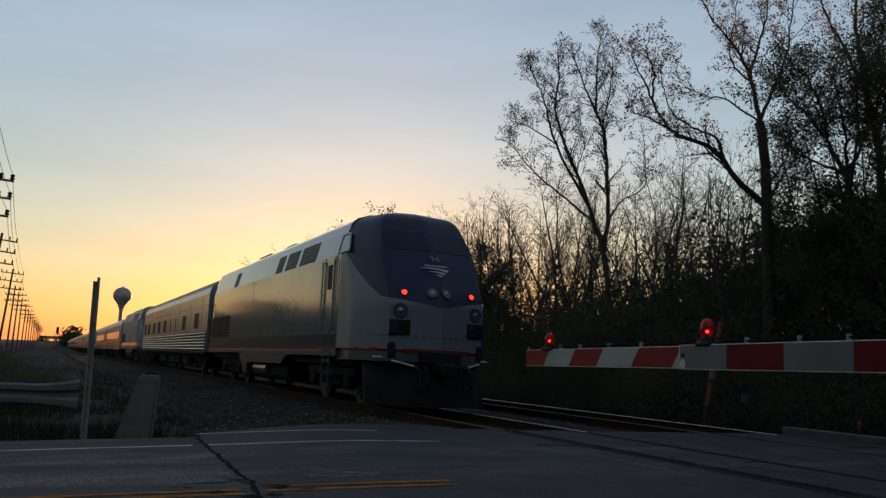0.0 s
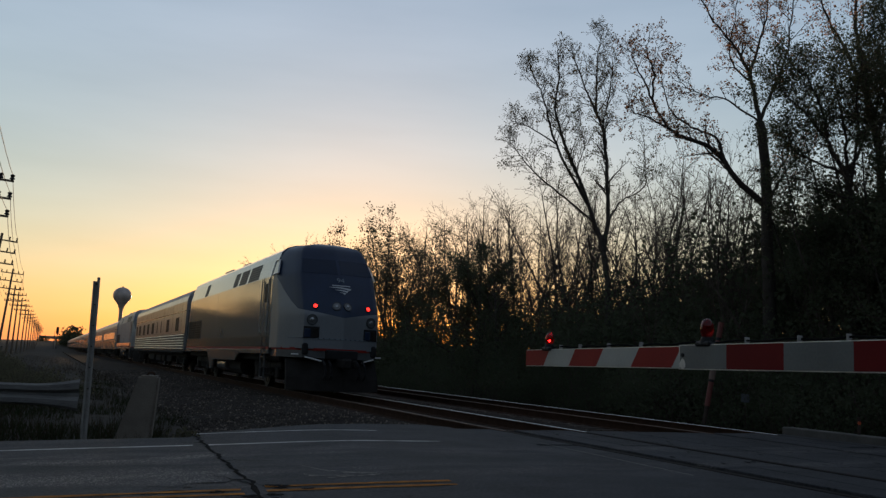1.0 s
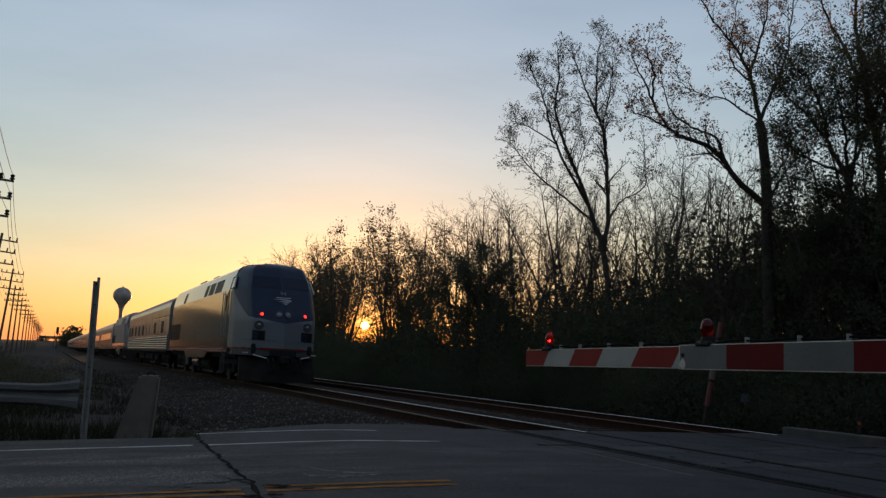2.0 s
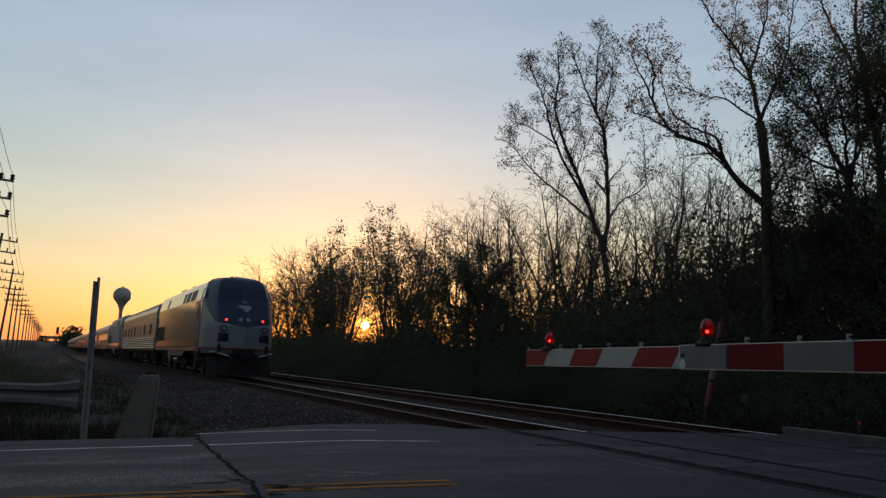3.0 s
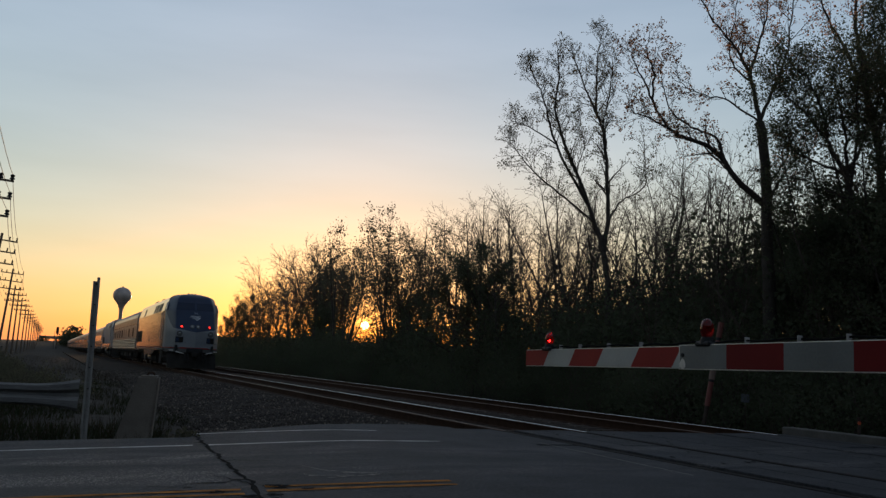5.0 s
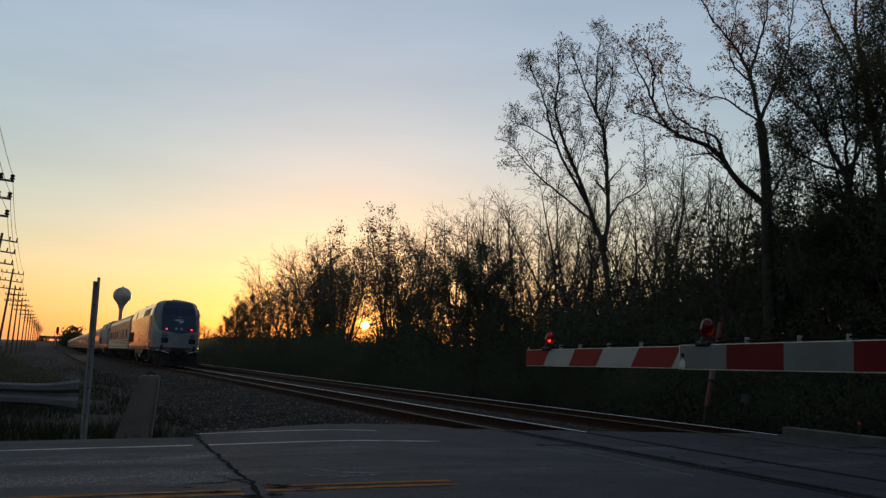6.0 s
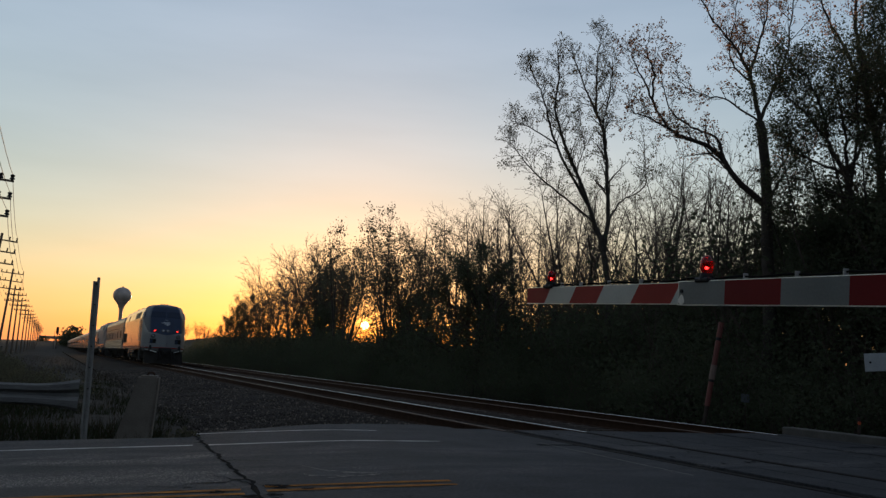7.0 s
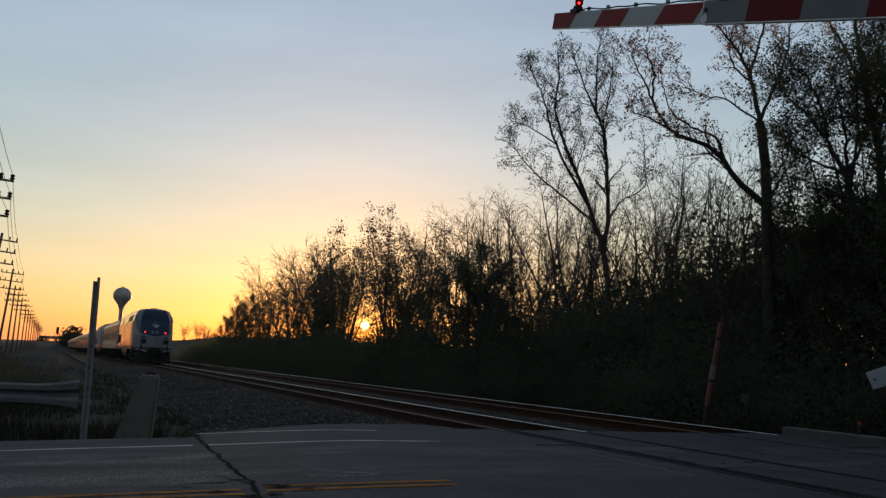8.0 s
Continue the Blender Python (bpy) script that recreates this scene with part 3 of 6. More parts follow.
def locomotive(m, paint):
    t = thing("locomotive", m, "silver and dark blue diesel passenger locomotive with lit red markers", "locomotive")
    # body behind the cab: the roof comes down at the rear
    bm = bmesh.new()
    rings = []
    for y, drop, inset in ((2.2, 0, 0), (8, 0, 0), (14, 0, 0), (18.6, 0, 0), (19.2, 0.10, 0.0), (19.6, 0.35, 0.03), (19.8, 0.75, 0.06)):
        rings.append([(x * (1 - inset / 1.5), y, min(z, 4.40 - drop)) for x, z in BODY])
    sweep(bm, rings)
    part("body", bm, paint, t, "silver painted body side")
    part("nose", nose_skin(True), SILVER_NOSE, t, "light grey lower nose", smooth=True)
    part("cab_front", nose_skin(False), BLUE, t, "dark blue upper nose and cab front", smooth=True)
    for k0, k1 in ((6.0, 8.85), (9.15, 12.0)):
        part("windshield", nose_patch(k0, k1, 3.42, 3.86, 0.008), WINDSHIELD, t, smooth=True)
    # belt rail, sill, red stripe
    for x in (-1.5, 1.5):
        o = 1 if x > 0 else -1
        part("side_stripe", one_box(min(x, x + o * 0.006), max(x, x + o * 0.006), 2.2, 19.75, 1.20, 1.27), RED_STRIPE, t, "thin red stripe")
        part("sill", one_box(min(x - o * 0.1, x + o * 0.012), max(x - o * 0.1, x + o * 0.012), 2.2, 19.75, 1.06, 1.20, 0.01), GREY_SKIRT, t)
        # the band's grey is darkened to stand in for the dark horizon reflection
        part("lower_band", one_box(min(x, x + o * 0.005), max(x, x + o * 0.005), 2.25, 19.7, 1.275, 1.575), BAND_GREY, t, "grey lower band, toned darker for the low reflection")
        part("belt_seam", one_box(min(x, x + o * 0.008), max(x, x + o * 0.008), 2.3, 19.5, 1.58, 1.60), GREY_SKIRT, t)
        for y in (3.75, 11.7):
            part("panel_seam", one_box(min(x, x + o * 0.004), max(x, x + o * 0.004), y - 0.008, y + 0.008, 1.62, 3.38), BAND_GREY, t)
        # skirt over the fuel tank
        bm = bmesh.new()
        sk = [(6.0, 1.2), (13.8, 1.2), (12.9, 0.78), (12.5, 0.42), (12.0, 0.42), (11.9, 0.78), (7.4, 0.80), (6.9, 1.0)]
        sweep(bm, [[(x + o * dx, y, z) for y, z in sk] for dx in (-0.06, 0.004)])
        part("skirt", bm, GREY_SKIRT, t, "grey side skirt")
        # louvres on the sloped shoulder
        for y0, y1 in ((4.45, 6.05), (6.40, 7.65), (8.0, 8.8), (14.6, 15.3)):
            bm = bmesh.new()
            q = [(y0, 0.04), (y1, 0.04), (y1, 0.96), (y0, 0.96)]
            sweep(bm, [[(o * (1.5 - 0.14 * w + d * 0.9), y, 3.40 + 0.55 * w + d * 0.4) for y, w in q] for d in (-0.02, 0.008)])
            lv = part("louvre", bm, LOUVRE, t, "dark ventilation louvre")
            bm = bmesh.new()
            for i in range(6):
                w = 0.12 + i * 0.15
                box(bm, -0.012, 0.012, y0 + 0.05, y1 - 0.05, -0.012, 0.012, m=pose(o * (1.5 - 0.14 * w + 0.004), 0, 3.40 + 0.55 * w + 0.002))
            part("slats", bm, DARK_METAL, lv)
        # rear side grilles
        for y0, y1 in ((15.6, 17.35), (17.5, 19.3)):
            g = part("grille", one_box(min(x, x + o * 0.012), max(x, x + o * 0.012), y0, y1, 1.62, 2.42), WINDOW, t, "dark side grille")
            bm = bmesh.new()
            for i in range(7):
                box(bm, min(x, x + o * 0.016), max(x, x + o * 0.016), y0 + 0.05, y1 - 0.05, 1.68 + i * 0.105, 1.70 + i * 0.105)
            part("slats", bm, TAR, g)
        # cab door, its hand rails and the ladder
        d = part("cab_door", one_box(min(x, x + o * 0.012), max(x, x + o * 0.012), 2.62, 3.30, 1.62, 3.38, 0.004), paint, t)
        part("door_window", one_box(min(x, x + o * 0.018), max(x, x + o * 0.018), 2.78, 3.14, 2.62, 3.20, 0.003), WINDOW, d)
        for y in (2.50, 3.42):
            bm = bmesh.new()
            rod(bm, (x + o * 0.06, y, 1.70), (x + o * 0.06, y, 3.30), 0.018, n=8)
            for z in (1.72, 2.5, 3.28):
                rod(bm, (x, y, z), (x + o * 0.06, y, z), 0.014, n=6)
            part("hand_rail", bm, GALV_OLD, t)
            # flat dark strip painted as the shade of the hand rail's recess
            part("door_recess", one_box(min(x, x + o * 0.005), max(x, x + o * 0.005), y - 0.045, y + 0.045, 1.62, 3.40), LOUVRE, t)
        for z in (0.36, 0.66, 0.96, 1.22, 1.44):
            part("step", one_box(min(x - o * 0.14, x + o * 0.03), max(x - o * 0.14, x + o * 0.03), 2.72, 3.20, z - 0.015, z + 0.015), GREY_SKIRT, t)
        for y in (2.70, 3.22):
            part("ladder_side", one_box(min(x - o * 0.03, x + o * 0.02), max(x - o * 0.03, x + o * 0.02), y - 0.02, y + 0.02, 0.32, 1.55), GREY_SKIRT, t)
        # cab side window, on the shoulder
        bm = bmesh.new()
        q = [(1.65, 0.05), (2.45, 0.05), (2.45, 0.85), (1.95, 0.85)]
        sweep(bm, [[(o * (1.5 - 0.14 * w + dd), y, 3.40 + 0.55 * w + dd * 0.4) for y, w in q] for dd in (-0.02, 0.010)])
        cw = part("cab_window", bm, CAB_GLASS, t, "cab side window")
        bm = bmesh.new()
        for (ya, wa), (yb, wb) in zip(q, q[1:] + q[:1]):
            rod(bm, (o * (1.5 - 0.14 * wa + 0.01), ya, 3.40 + 0.55 * wa), (o * (1.5 - 0.14 * wb + 0.01), yb, 3.40 + 0.55 * wb), 0.025, n=6)
        part("window_frame", bm, GALV, cw, "pale window frame")
        # small details
        part("fuel_gauge", one_box(min(x, x + o * 0.010), max(x, x + o * 0.010), 10.25, 10.55, 1.62, 1.95, 0.004), LOUVRE, t)
        bm = bmesh.new()
        rod(bm, (x + o * 0.05, 19.4, 1.5), (x + o * 0.05, 19.4, 3.0), 0.016, n=8)
        for z in (1.52, 2.98):
            rod(bm, (x, 19.4, z), (x + o * 0.05, 19.4, z), 0.014, n=6)
        part("hand_rail", bm, GREY_SKIRT, t)
    # roof gear
    part("roof_hatch", one_box(-1.0, 1.0, 12.0, 13.6, 4.28, 4.43, 0.05), ROOF_GREY, t)
    part("roof_hatch", one_box(-0.95, 0.95, 8.9, 10.0, 4.28, 4.44, 0.05), ROOF_GREY, t)
    bm = bmesh.new()
    for x in (-0.2, 0.0, 0.2):
        rod(bm, (x, 2.6, 4.46), (x, 3.0, 4.46), 0.07, 0.03, n=10)
    box(bm, -0.3, 0.3, 2.85, 2.95, 4.36, 4.42, 0.01)
    part("horn", bm, DARK_METAL, t)
    rr = one_box(-1.42, 1.42, 19.8, 19.95, 1.1, 3.4, 0.03)
    part("rear_wall", rr, GREY_SKIRT, t)
    part("diaphragm", one_box(-0.5, 0.5, 19.9, 20.35, 1.2, 3.3, 0.05), UNDER, t)
    # under the nose: stripe, anti-climber, plough, coupler, hoses
    part("nose_stripe", nose_patch(0.6, 17.4, 1.20, 1.27, 0.012), RED_STRIPE, t, "thin red stripe")
    part("nose_seam", nose_patch(3.5, 14.5, 1.525, 1.555, 0.010), DIM_MARK, t, "riveted light seam")
    for i in range(26):
        p = nose_at(3.8 + i * 0.416, 1.54)
        part("rivet", one_rod(p + Vector((0, -0.008, 0)), p + Vector((0, -0.024, 0)), 0.014, n=8), DARK_METAL, t)
    bm = bmesh.new()
    low = []
    for z in (1.0, 1.2):
        low.append([nose_at(k, 1.25) * 1.0 + Vector((0, 0.02, z - 1.25)) for k in np.linspace(2, 16, 29)] + [Vector((1.4, 2.4, z)), Vector((-1.4, 2.4, z))])
    sweep(bm, low)
    part("anticlimber", bm, GREY_SKIRT, t)
    bm = bmesh.new()
    plan = [(-1.35, 0.45), (-0.7, -0.15), (0.0, -0.45), (0.7, -0.15), (1.35, 0.45), (1.35, 0.62), (0.0, -0.25), (-1.35, 0.62)]
    sweep(bm, [[(x * w, y + dy, z) for x, y in plan] for z, w, dy in ((0.10, 1.0, -0.08), (0.45, 1.0, 0.0), (0.95, 0.98, 0.25))])
    part("snow_plough", bm, UNDER, t, "black steel plough")
    bm = bmesh.new()
    box(bm, -0.16, 0.16, -0.85, 0.4, 0.76, 1.0, 0.04)
    box(bm, -0.20, 0.06, -1.10, -0.78, 0.72, 1.02, 0.06)
    box(bm, 0.10, 0.20, -1.05, -0.80, 0.76, 0.98, 0.03)
    part("coupler", bm, UNDER, t)
    part("coupler_pocket", one_box(-0.45, 0.45, -0.36, 0.0, 0.98, 1.24, 0.03), DARK_METAL, t)
    for x in (-0.55, -0.38, 0.42, 0.6):
        bm = bmesh.new()
        pts = [Vector((x, -0.30, 0.95)), Vector((x + 0.03, -0.48, 0.8)), Vector((x + 0.05, -0.5, 0.55)), Vector((x + 0.02, -0.42, 0.42))]
        for a, b in zip(pts, pts[1:]):
            rod(bm, a, b, 0.03, n=8)
        part("air_hose", bm, DARK_METAL, t)
    for x in (-1.0, 1.0):
        o = 1 if x > 0 else -1
        bm = bmesh.new()
        rod(bm, (x, -0.08, 1.02), (x - o * 0.42, -0.3, 0.92), 0.02, n=8)
        rod(bm, (x, 0.1, 1.08), (x + o * 0.32, 0.2, 1.08), 0.02, n=8)
        part("grab_iron", bm, GALV, t, "bare metal grab iron")
        part("step_box", one_box(x - 0.085, x + 0.085, -0.10, 0.1, 1.08, 1.40, 0.04), DARK_METAL, t)
    # lamps
    for x in (-0.78, 0.78):
        lamp_disc("marker_light", t, x, 2.44, 0.058, TAIL_RED)
        lamp_disc("ditch_light", t, x * 1.1, 2.05, 0.125, LENS, 0.03)
        m = nose_frame(x * 1.1, 1.70)
        pocket = part("jumper_pocket", one_box(-0.22, 0.22, -0.165, 0.165, -0.06, 0.012, 0.004), DARK_METAL, t, "black jumper cable pocket", m=m)
        # blue left half and dark right half of the pocket
        part("jumper_cap", one_box(-0.20, -0.02, -0.14, 0.1, 0.012, 0.05, 0.02), BLUE, pocket, "blue block in the pocket")
        part("jumper_cap", one_box(0.04, 0.2, -0.14, 0.12, 0.012, 0.04, 0.015), UNDER, pocket)
    for x in (-0.20, 0.11):
        lamp_disc("headlight", t, x, 2.46, 0.105, LENS, 0.028)
    # road number and the swoosh-shaped emblem in plain white bands
    tx = bpy.data.curves.new("road_number", 'FONT')
    tx.body, tx.size, tx.align_x, tx.align_y, tx.extrude = "94", 0.23, 'CENTER', 'CENTER', 0.002
    tx.materials.append(DIM_MARK)
    to = new("road_number", tx)
    to.parent = t
    to.matrix_local = nose_frame(0.0, 3.22) @ pose(0, 0, 0.012)
    m = nose_frame(0.02, 2.94) @ pose(0, 0, 0.014)
    # three bands that fan out from the upper left to the right
    for c0, c1 in ((0.0, 0.27), (0.37, 0.62), (0.72, 0.99)):
        bm = bmesh.new()
        prev = None
        for j in range(13):
            w = j / 12
            pair = []
            for c in (c0, c0 + (c1 - c0) * w ** 0.7):
                x = (0.62 * c) * (1 - w) + (1 - 0.36 * c) * w
                yy = (0.92 * c) * (1 - w) + (0.06 + 0.94 * c) * w - 0.16 * math.sin(math.pi * w) * (1 - c)
                pair.append(bm.verts.new((0.70 * x - 0.42, 0.07 - 0.23 * yy, 0)))
            if prev:
                bm.faces.new((prev[0], pair[0], pair[1], prev[1]))
            prev = pair
        bmesh.ops.remove_doubles(bm, verts=bm.verts, dist=0.0005)
        part("emblem_band", bm, WHITE_MARK, t, "white curved band", m=m)
    part("emblem_bar", one_box(-0.29, 0.25, 0.135, 0.165, 0, 0.003), WHITE_MARK, t, "small white bar", m=m)
    # fuel tank and under gear
    bm = bmesh.new()
    rod(bm, (-0.95, 7.4, 0.62), (-0.95, 11.6, 0.62), 0.33, n=16)
    rod(bm, (0.95, 7.4, 0.62), (0.95, 11.6, 0.62), 0.33, n=16)
    box(bm, -0.95, 0.95, 7.4, 11.6, 0.32, 1.05, 0.05)
    part("fuel_tank", bm, UNDER, t)
    rod_bm = bmesh.new()
    rod(rod_bm, (-1.2, 9.6, 0.62), (-1.2, 11.4, 0.62), 0.22, n=16)
    part("air_tank", rod_bm, GREY_SKIRT, t)
    part("underframe", one_box(-1.3, 1.3, 1.6, 19.6, 0.86, 1.22, 0.03), UNDER, t)
    for y in (3.7, 16.4):
        bogie(t, y)
        for a in (-1.4, 1.4):
            wheelset(t, y + a)
    return t


def coach(m, length, fluted, label, windows, cat="railway car", wheels=True):
    t = thing("passenger_car", m, label, cat, "cars of the train")
    top = 0.22 if fluted else 0.10
    sec = [(-1.5, 1.05), (-1.5, 3.30 + top), (-1.42, 3.58 + top), (-1.15, 3.86 + top), (-0.7, 4.02 + top), (0, 4.08 + top), (0.7, 4.02 + top), (1.15, 3.86 + top), (1.42, 3.58 + top), (1.5, 3.30 + top), (1.5, 1.05)]
    bm = bmesh.new()
    sweep(bm, [[(x, y, z) for x, z in sec] for y in (0.0, length)])
    part("body", bm, STAINLESS if fluted else CAR_STEEL, t)
    bm = bmesh.new()
    rs = [(x * 1.004, z + 0.012) for x, z in sec[2:9]]
    sweep(bm, [[(x, y, z) for x, z in rs] + [(x * 0.99, y, z - 0.03) for x, z in reversed(rs)] for y in (0.02, length - 0.02)])
    part("roof", bm, ROOF_GREY if fluted else CAR_STEEL, t, "grimy grey roof" if fluted else "")
    for o in (-1, 1):
        x = o * 1.5
        if fluted:
            # dark panel puts the shade between the flutes into colour
            part("flute_backing", one_box(min(x, x + o * 0.006), max(x, x + o * 0.006), 0.12, length - 0.12, 1.09, 1.92), UNDER, t, "dark panel for the shade between the flutes")
            for i in range(6):
                z = 1.17 + i * 0.135
                part("flute", one_rod((x, 0.15, z), (x, length - 0.15, z), 0.042, n=8), STAINLESS, t)
            for y in (1.6, 5.2, 9.4, 13.8, 17.0, 20.0, 23.0, 26.1):
                part("side_seam", one_box(min(x, x + o * 0.005), max(x, x + o * 0.005), y - 0.012, y + 0.012, 1.94, 3.40), GREY_SKIRT, t)
        part("sill", one_box(min(x - o * 0.05, x + o * 0.01), max(x - o * 0.05, x + o * 0.01), 0.05, length - 0.05, 0.95, 1.07, 0.01), UNDER if fluted else GREY_SKIRT, t)
        part("letterboard", one_box(min(x, x + o * 0.008), max(x, x + o * 0.008), 0.1, length - 0.1, 3.02, 3.06), GREY_SKIRT, t)
        if not fluted:
            part("lower_panel", one_box(min(x, x + o * 0.006), max(x, x + o * 0.006), 0.05, length - 0.05, 1.07, 1.95), GREY_SKIRT, t, "dull grey lower side panel")
        for y0, y1 in windows:
            w = part("window", one_box(min(x - o * 0.02, x + o * 0.012), max(x - o * 0.02, x + o * 0.012), y0 - 0.06, y1 + 0.06, 2.02, 2.84, 0.01), STAINLESS, t)
            part("pane", one_box(min(x, x + o * 0.016), max(x, x + o * 0.016), y0, y1, 2.08, 2.78), WINDOW if fluted else CAB_GLASS, w)
    for y0, y1 in ((-0.35, 0.0), (length, length + 0.35)):
        part("diaphragm", one_box(-0.55, 0.55, y0, y1, 1.05, 3.45, 0.04), UNDER, t)
    bm = bmesh.new()
    box(bm, -1.25, 1.25, 0.4, length - 0.4, 0.78, 1.0, 0.02)
    for y0, y1 in ((7.0, 9.2), (10.2, 11.6), (12.2, 15.0), (16.2, 19.5)):
        box(bm, -1.2, 1.2, y0, y1, 0.42, 0.8, 0.04)
    part("underframe", bm, UNDER, t)
    for y in (3.2, length - 3.2):
        bogie(t, y, 2.6)
        if wheels:
            for a in (-1.3, 1.3):
                wheelset(t, y + a, 0.46)
    return t


def s_at(time):
    """How far along the track the locomotive's nose is."""
    return 16.81 + 6.70 * time + 0.0375 * time * time


def on_track(s):
    return TRACK @ pose(N0, s, 0)


TRAIN = []                                   # (thing, distance behind the nose)
LOCO = locomotive(on_track(s_at(0)), SILVER)
TRAIN.append((LOCO, 0.0))
COACH = coach(on_track(s_at(0) + 20.7), 28.2, True, "fluted stainless steel coach with few narrow windows", [(2.5, 3.8), (6.7, 7.9), (10.5, 10.8), (12.6, 12.9), (14.7, 16.1), (17.8, 19.1), (20.7, 22.0), (23.9, 25.3), (26.6, 27.6)])
TRAIN.append((COACH, 20.7))
LOCO2 = locomotive(on_track(s_at(0) + 50.8), SILVER_DULL)
LOCO2["label"] = "second silver and dark blue diesel locomotive, lamps off"
for ob in LOCO2.children_recursive:
    if ob.name.startswith("lens") and ob.data.materials[0] == TAIL_RED:
        ob.data = ob.data.copy()
        ob.data.materials[0] = LENS
TRAIN.append((LOCO2, 50.8))
CARS_AT = 72.4
SMOOTH_CAR = coach(on_track(s_at(0) + CARS_AT), 26.0, False, "smooth stainless steel passenger car with a row of windows", [(3.0 + 1.9 * i, 4.2 + 1.9 * i) for i in range(11)])
TRAIN.append((SMOOTH_CAR, CARS_AT))
for i in range(1, 13):
    c = copy_thing(SMOOTH_CAR, on_track(s_at(0) + CARS_AT + 26.8 * i))
    TRAIN.append((c, CARS_AT + 26.8 * i))


# ---- crossing gate ----
GATE_AT, GATE_TURN, ARM = Vector((2.968, -0.492, 1.469)), 18.36, 7.307


def gate_lamp(parent, y, z, k=1.0):
    base = bmesh.new()
    box(base, -0.035, 0.035, y - 0.06, y + 0.06, z - 0.015, z + 0.012, 0.008)
    rod(base, (0, y, z - 0.004), (0, y, z + 0.034), 0.040, 0.030, n=16)
    for o in (-1, 1):
        rod(base, (0, y + o * 0.045, z), (0, y + o * 0.045, z + 0.018), 0.012, n=8)
    lamp = part("lamp", base, DARK_METAL, parent, "black lamp base")
    bm = bmesh.new()
    bmesh.ops.create_uvsphere(bm, u_segments=20, v_segments=14, radius=1.0)
    for v in bm.verts:
        v.co = Vector((v.co.x * 0.037 * k, y + v.co.y * 0.037 * k, z + 0.020 + (0.058 + v.co.z * 0.058) * k))
    part("lamp_glass", bm, RED_LENS, lamp, "red glass lamp cover", smooth=True)
    # the burner
    bm = bmesh.new()
    bmesh.ops.create_uvsphere(bm, u_segments=14, v_segments=8, radius=0.0065)
    return part("bulb", bm, BULB, lamp, m=pose(0, y, z + 0.020 + 0.046 * k), smooth=True)


def crossing_gate():
    t = thing("crossing_gate_arm", Matrix.Translation(GATE_AT) @ pose(0, 0, 0, 0, 0, GATE_TURN), "red and white striped crossing gate arm with red lamps", "gate arm")
    zc = lambda y: -0.418 + 0.0081 * (6.982 - y)
    h1, h2 = 0.059, 0.0635
    edges = [ARM, 6.96, 6.574, 6.20, 5.788, 5.374] + [4.939 - 0.4 * i for i in range(13)]
    splice = 5.278
    bm = bmesh.new()
    sweep(bm, [[(x, y, zc(y) + z) for x, z in ((-0.012, -h1), (0.012, -h1), (0.012, h1), (-0.012, h1))] for y in (splice - 0.5, ARM)])
    part("outer_section", bm, GATE_ALU, t)
    bm = bmesh.new()
    sweep(bm, [[(x, y, zc(y) + z) for x, z in ((-0.022, -h2), (0.022, -h2), (0.022, h2), (-0.022, h2))] for y in (0.2, splice + 0.06)])
    part("inner_section", bm, GATE_ALU, t)
    for i in range(len(edges) - 1):
        y1, y0 = edges[i], edges[i + 1]
        outer = i < 5
        hh, xx, sl = (h1 - 0.004, 0.012, 0.045) if outer else (h2 - 0.004, 0.022, 0.0)
        if i == 5:
            y1 = splice + 0.05
        if y0 < 0.3:
            break
        for o in (-1, 1):
            bm = bmesh.new()
            a1, a0 = (0 if i == 0 else sl), sl
            c = [(y1 - a1, hh), (y1 + (a1 if i else 0), -hh), (y0 + a0, -hh), (y0 - a0, hh)]
            sweep(bm, [[(o * (xx + d), y, zc(y) + z) for y, z in c] for d in (0.0, 0.003)])
            part("stripe", bm, (GATE_RED if outer else GATE_RED_INNER) if i % 2 == 0 else (GATE_WHITE if outer else GATE_WHITE_INNER), t, "red reflective stripe" if i % 2 == 0 else "white reflective stripe")
    # the white wedge before the splice
    for o in (-1, 1):
        bm = bmesh.new()
        c = [(edges[5] - 0.047, h1 - 0.004), (edges[5] + 0.043, -h1 + 0.004), (splice, -h1 + 0.004), (splice, h1 - 0.004)]
        sweep(bm, [[(o * (0.012 + d), y, zc(y) + z) for y, z in c] for d in (0.0, 0.003)])
        part("stripe", bm, GATE_WHITE, t, "white reflective stripe")
    # clips, splice bolt and the lamp cable on top
    for y in [ARM - b for b in (0.54, 0.82, 1.19, 1.56, 2.49, 2.84, 3.12, 3.64, 4.14, 4.64)]:
        hh = h1 if y > splice else h2
        bm = bmesh.new()
        box(bm, -0.012, 0.012, y - 0.005, y + 0.005, zc(y) + hh, zc(y) + hh + 0.028, 0.002)
        part("cable_clip", bm, GALV_OLD, t)
    bm = bmesh.new()
    ys = np.linspace(1.8, ARM - 0.4, 90)
    pts = [Vector((0.010 * math.sin(y * 9), y, zc(y) + (h1 if y > splice else h2) + 0.012 + 0.004 * math.sin(y * 17))) for y in ys]
    for a, b in zip(pts, pts[1:]):
        rod(bm, a, b, 0.0045, n=6)
    part("lamp_cable", bm, TAR, t, "black cable along the arm")
    bm = bmesh.new()
    rod(bm, (-0.034, splice + 0.018, zc(splice) + 0.01), (0.034, splice + 0.018, zc(splice) + 0.01), 0.010, n=8)
    part("splice_bolt", bm, DARK_METAL, t)
    for o in (-1, 1):
        bm = bmesh.new()
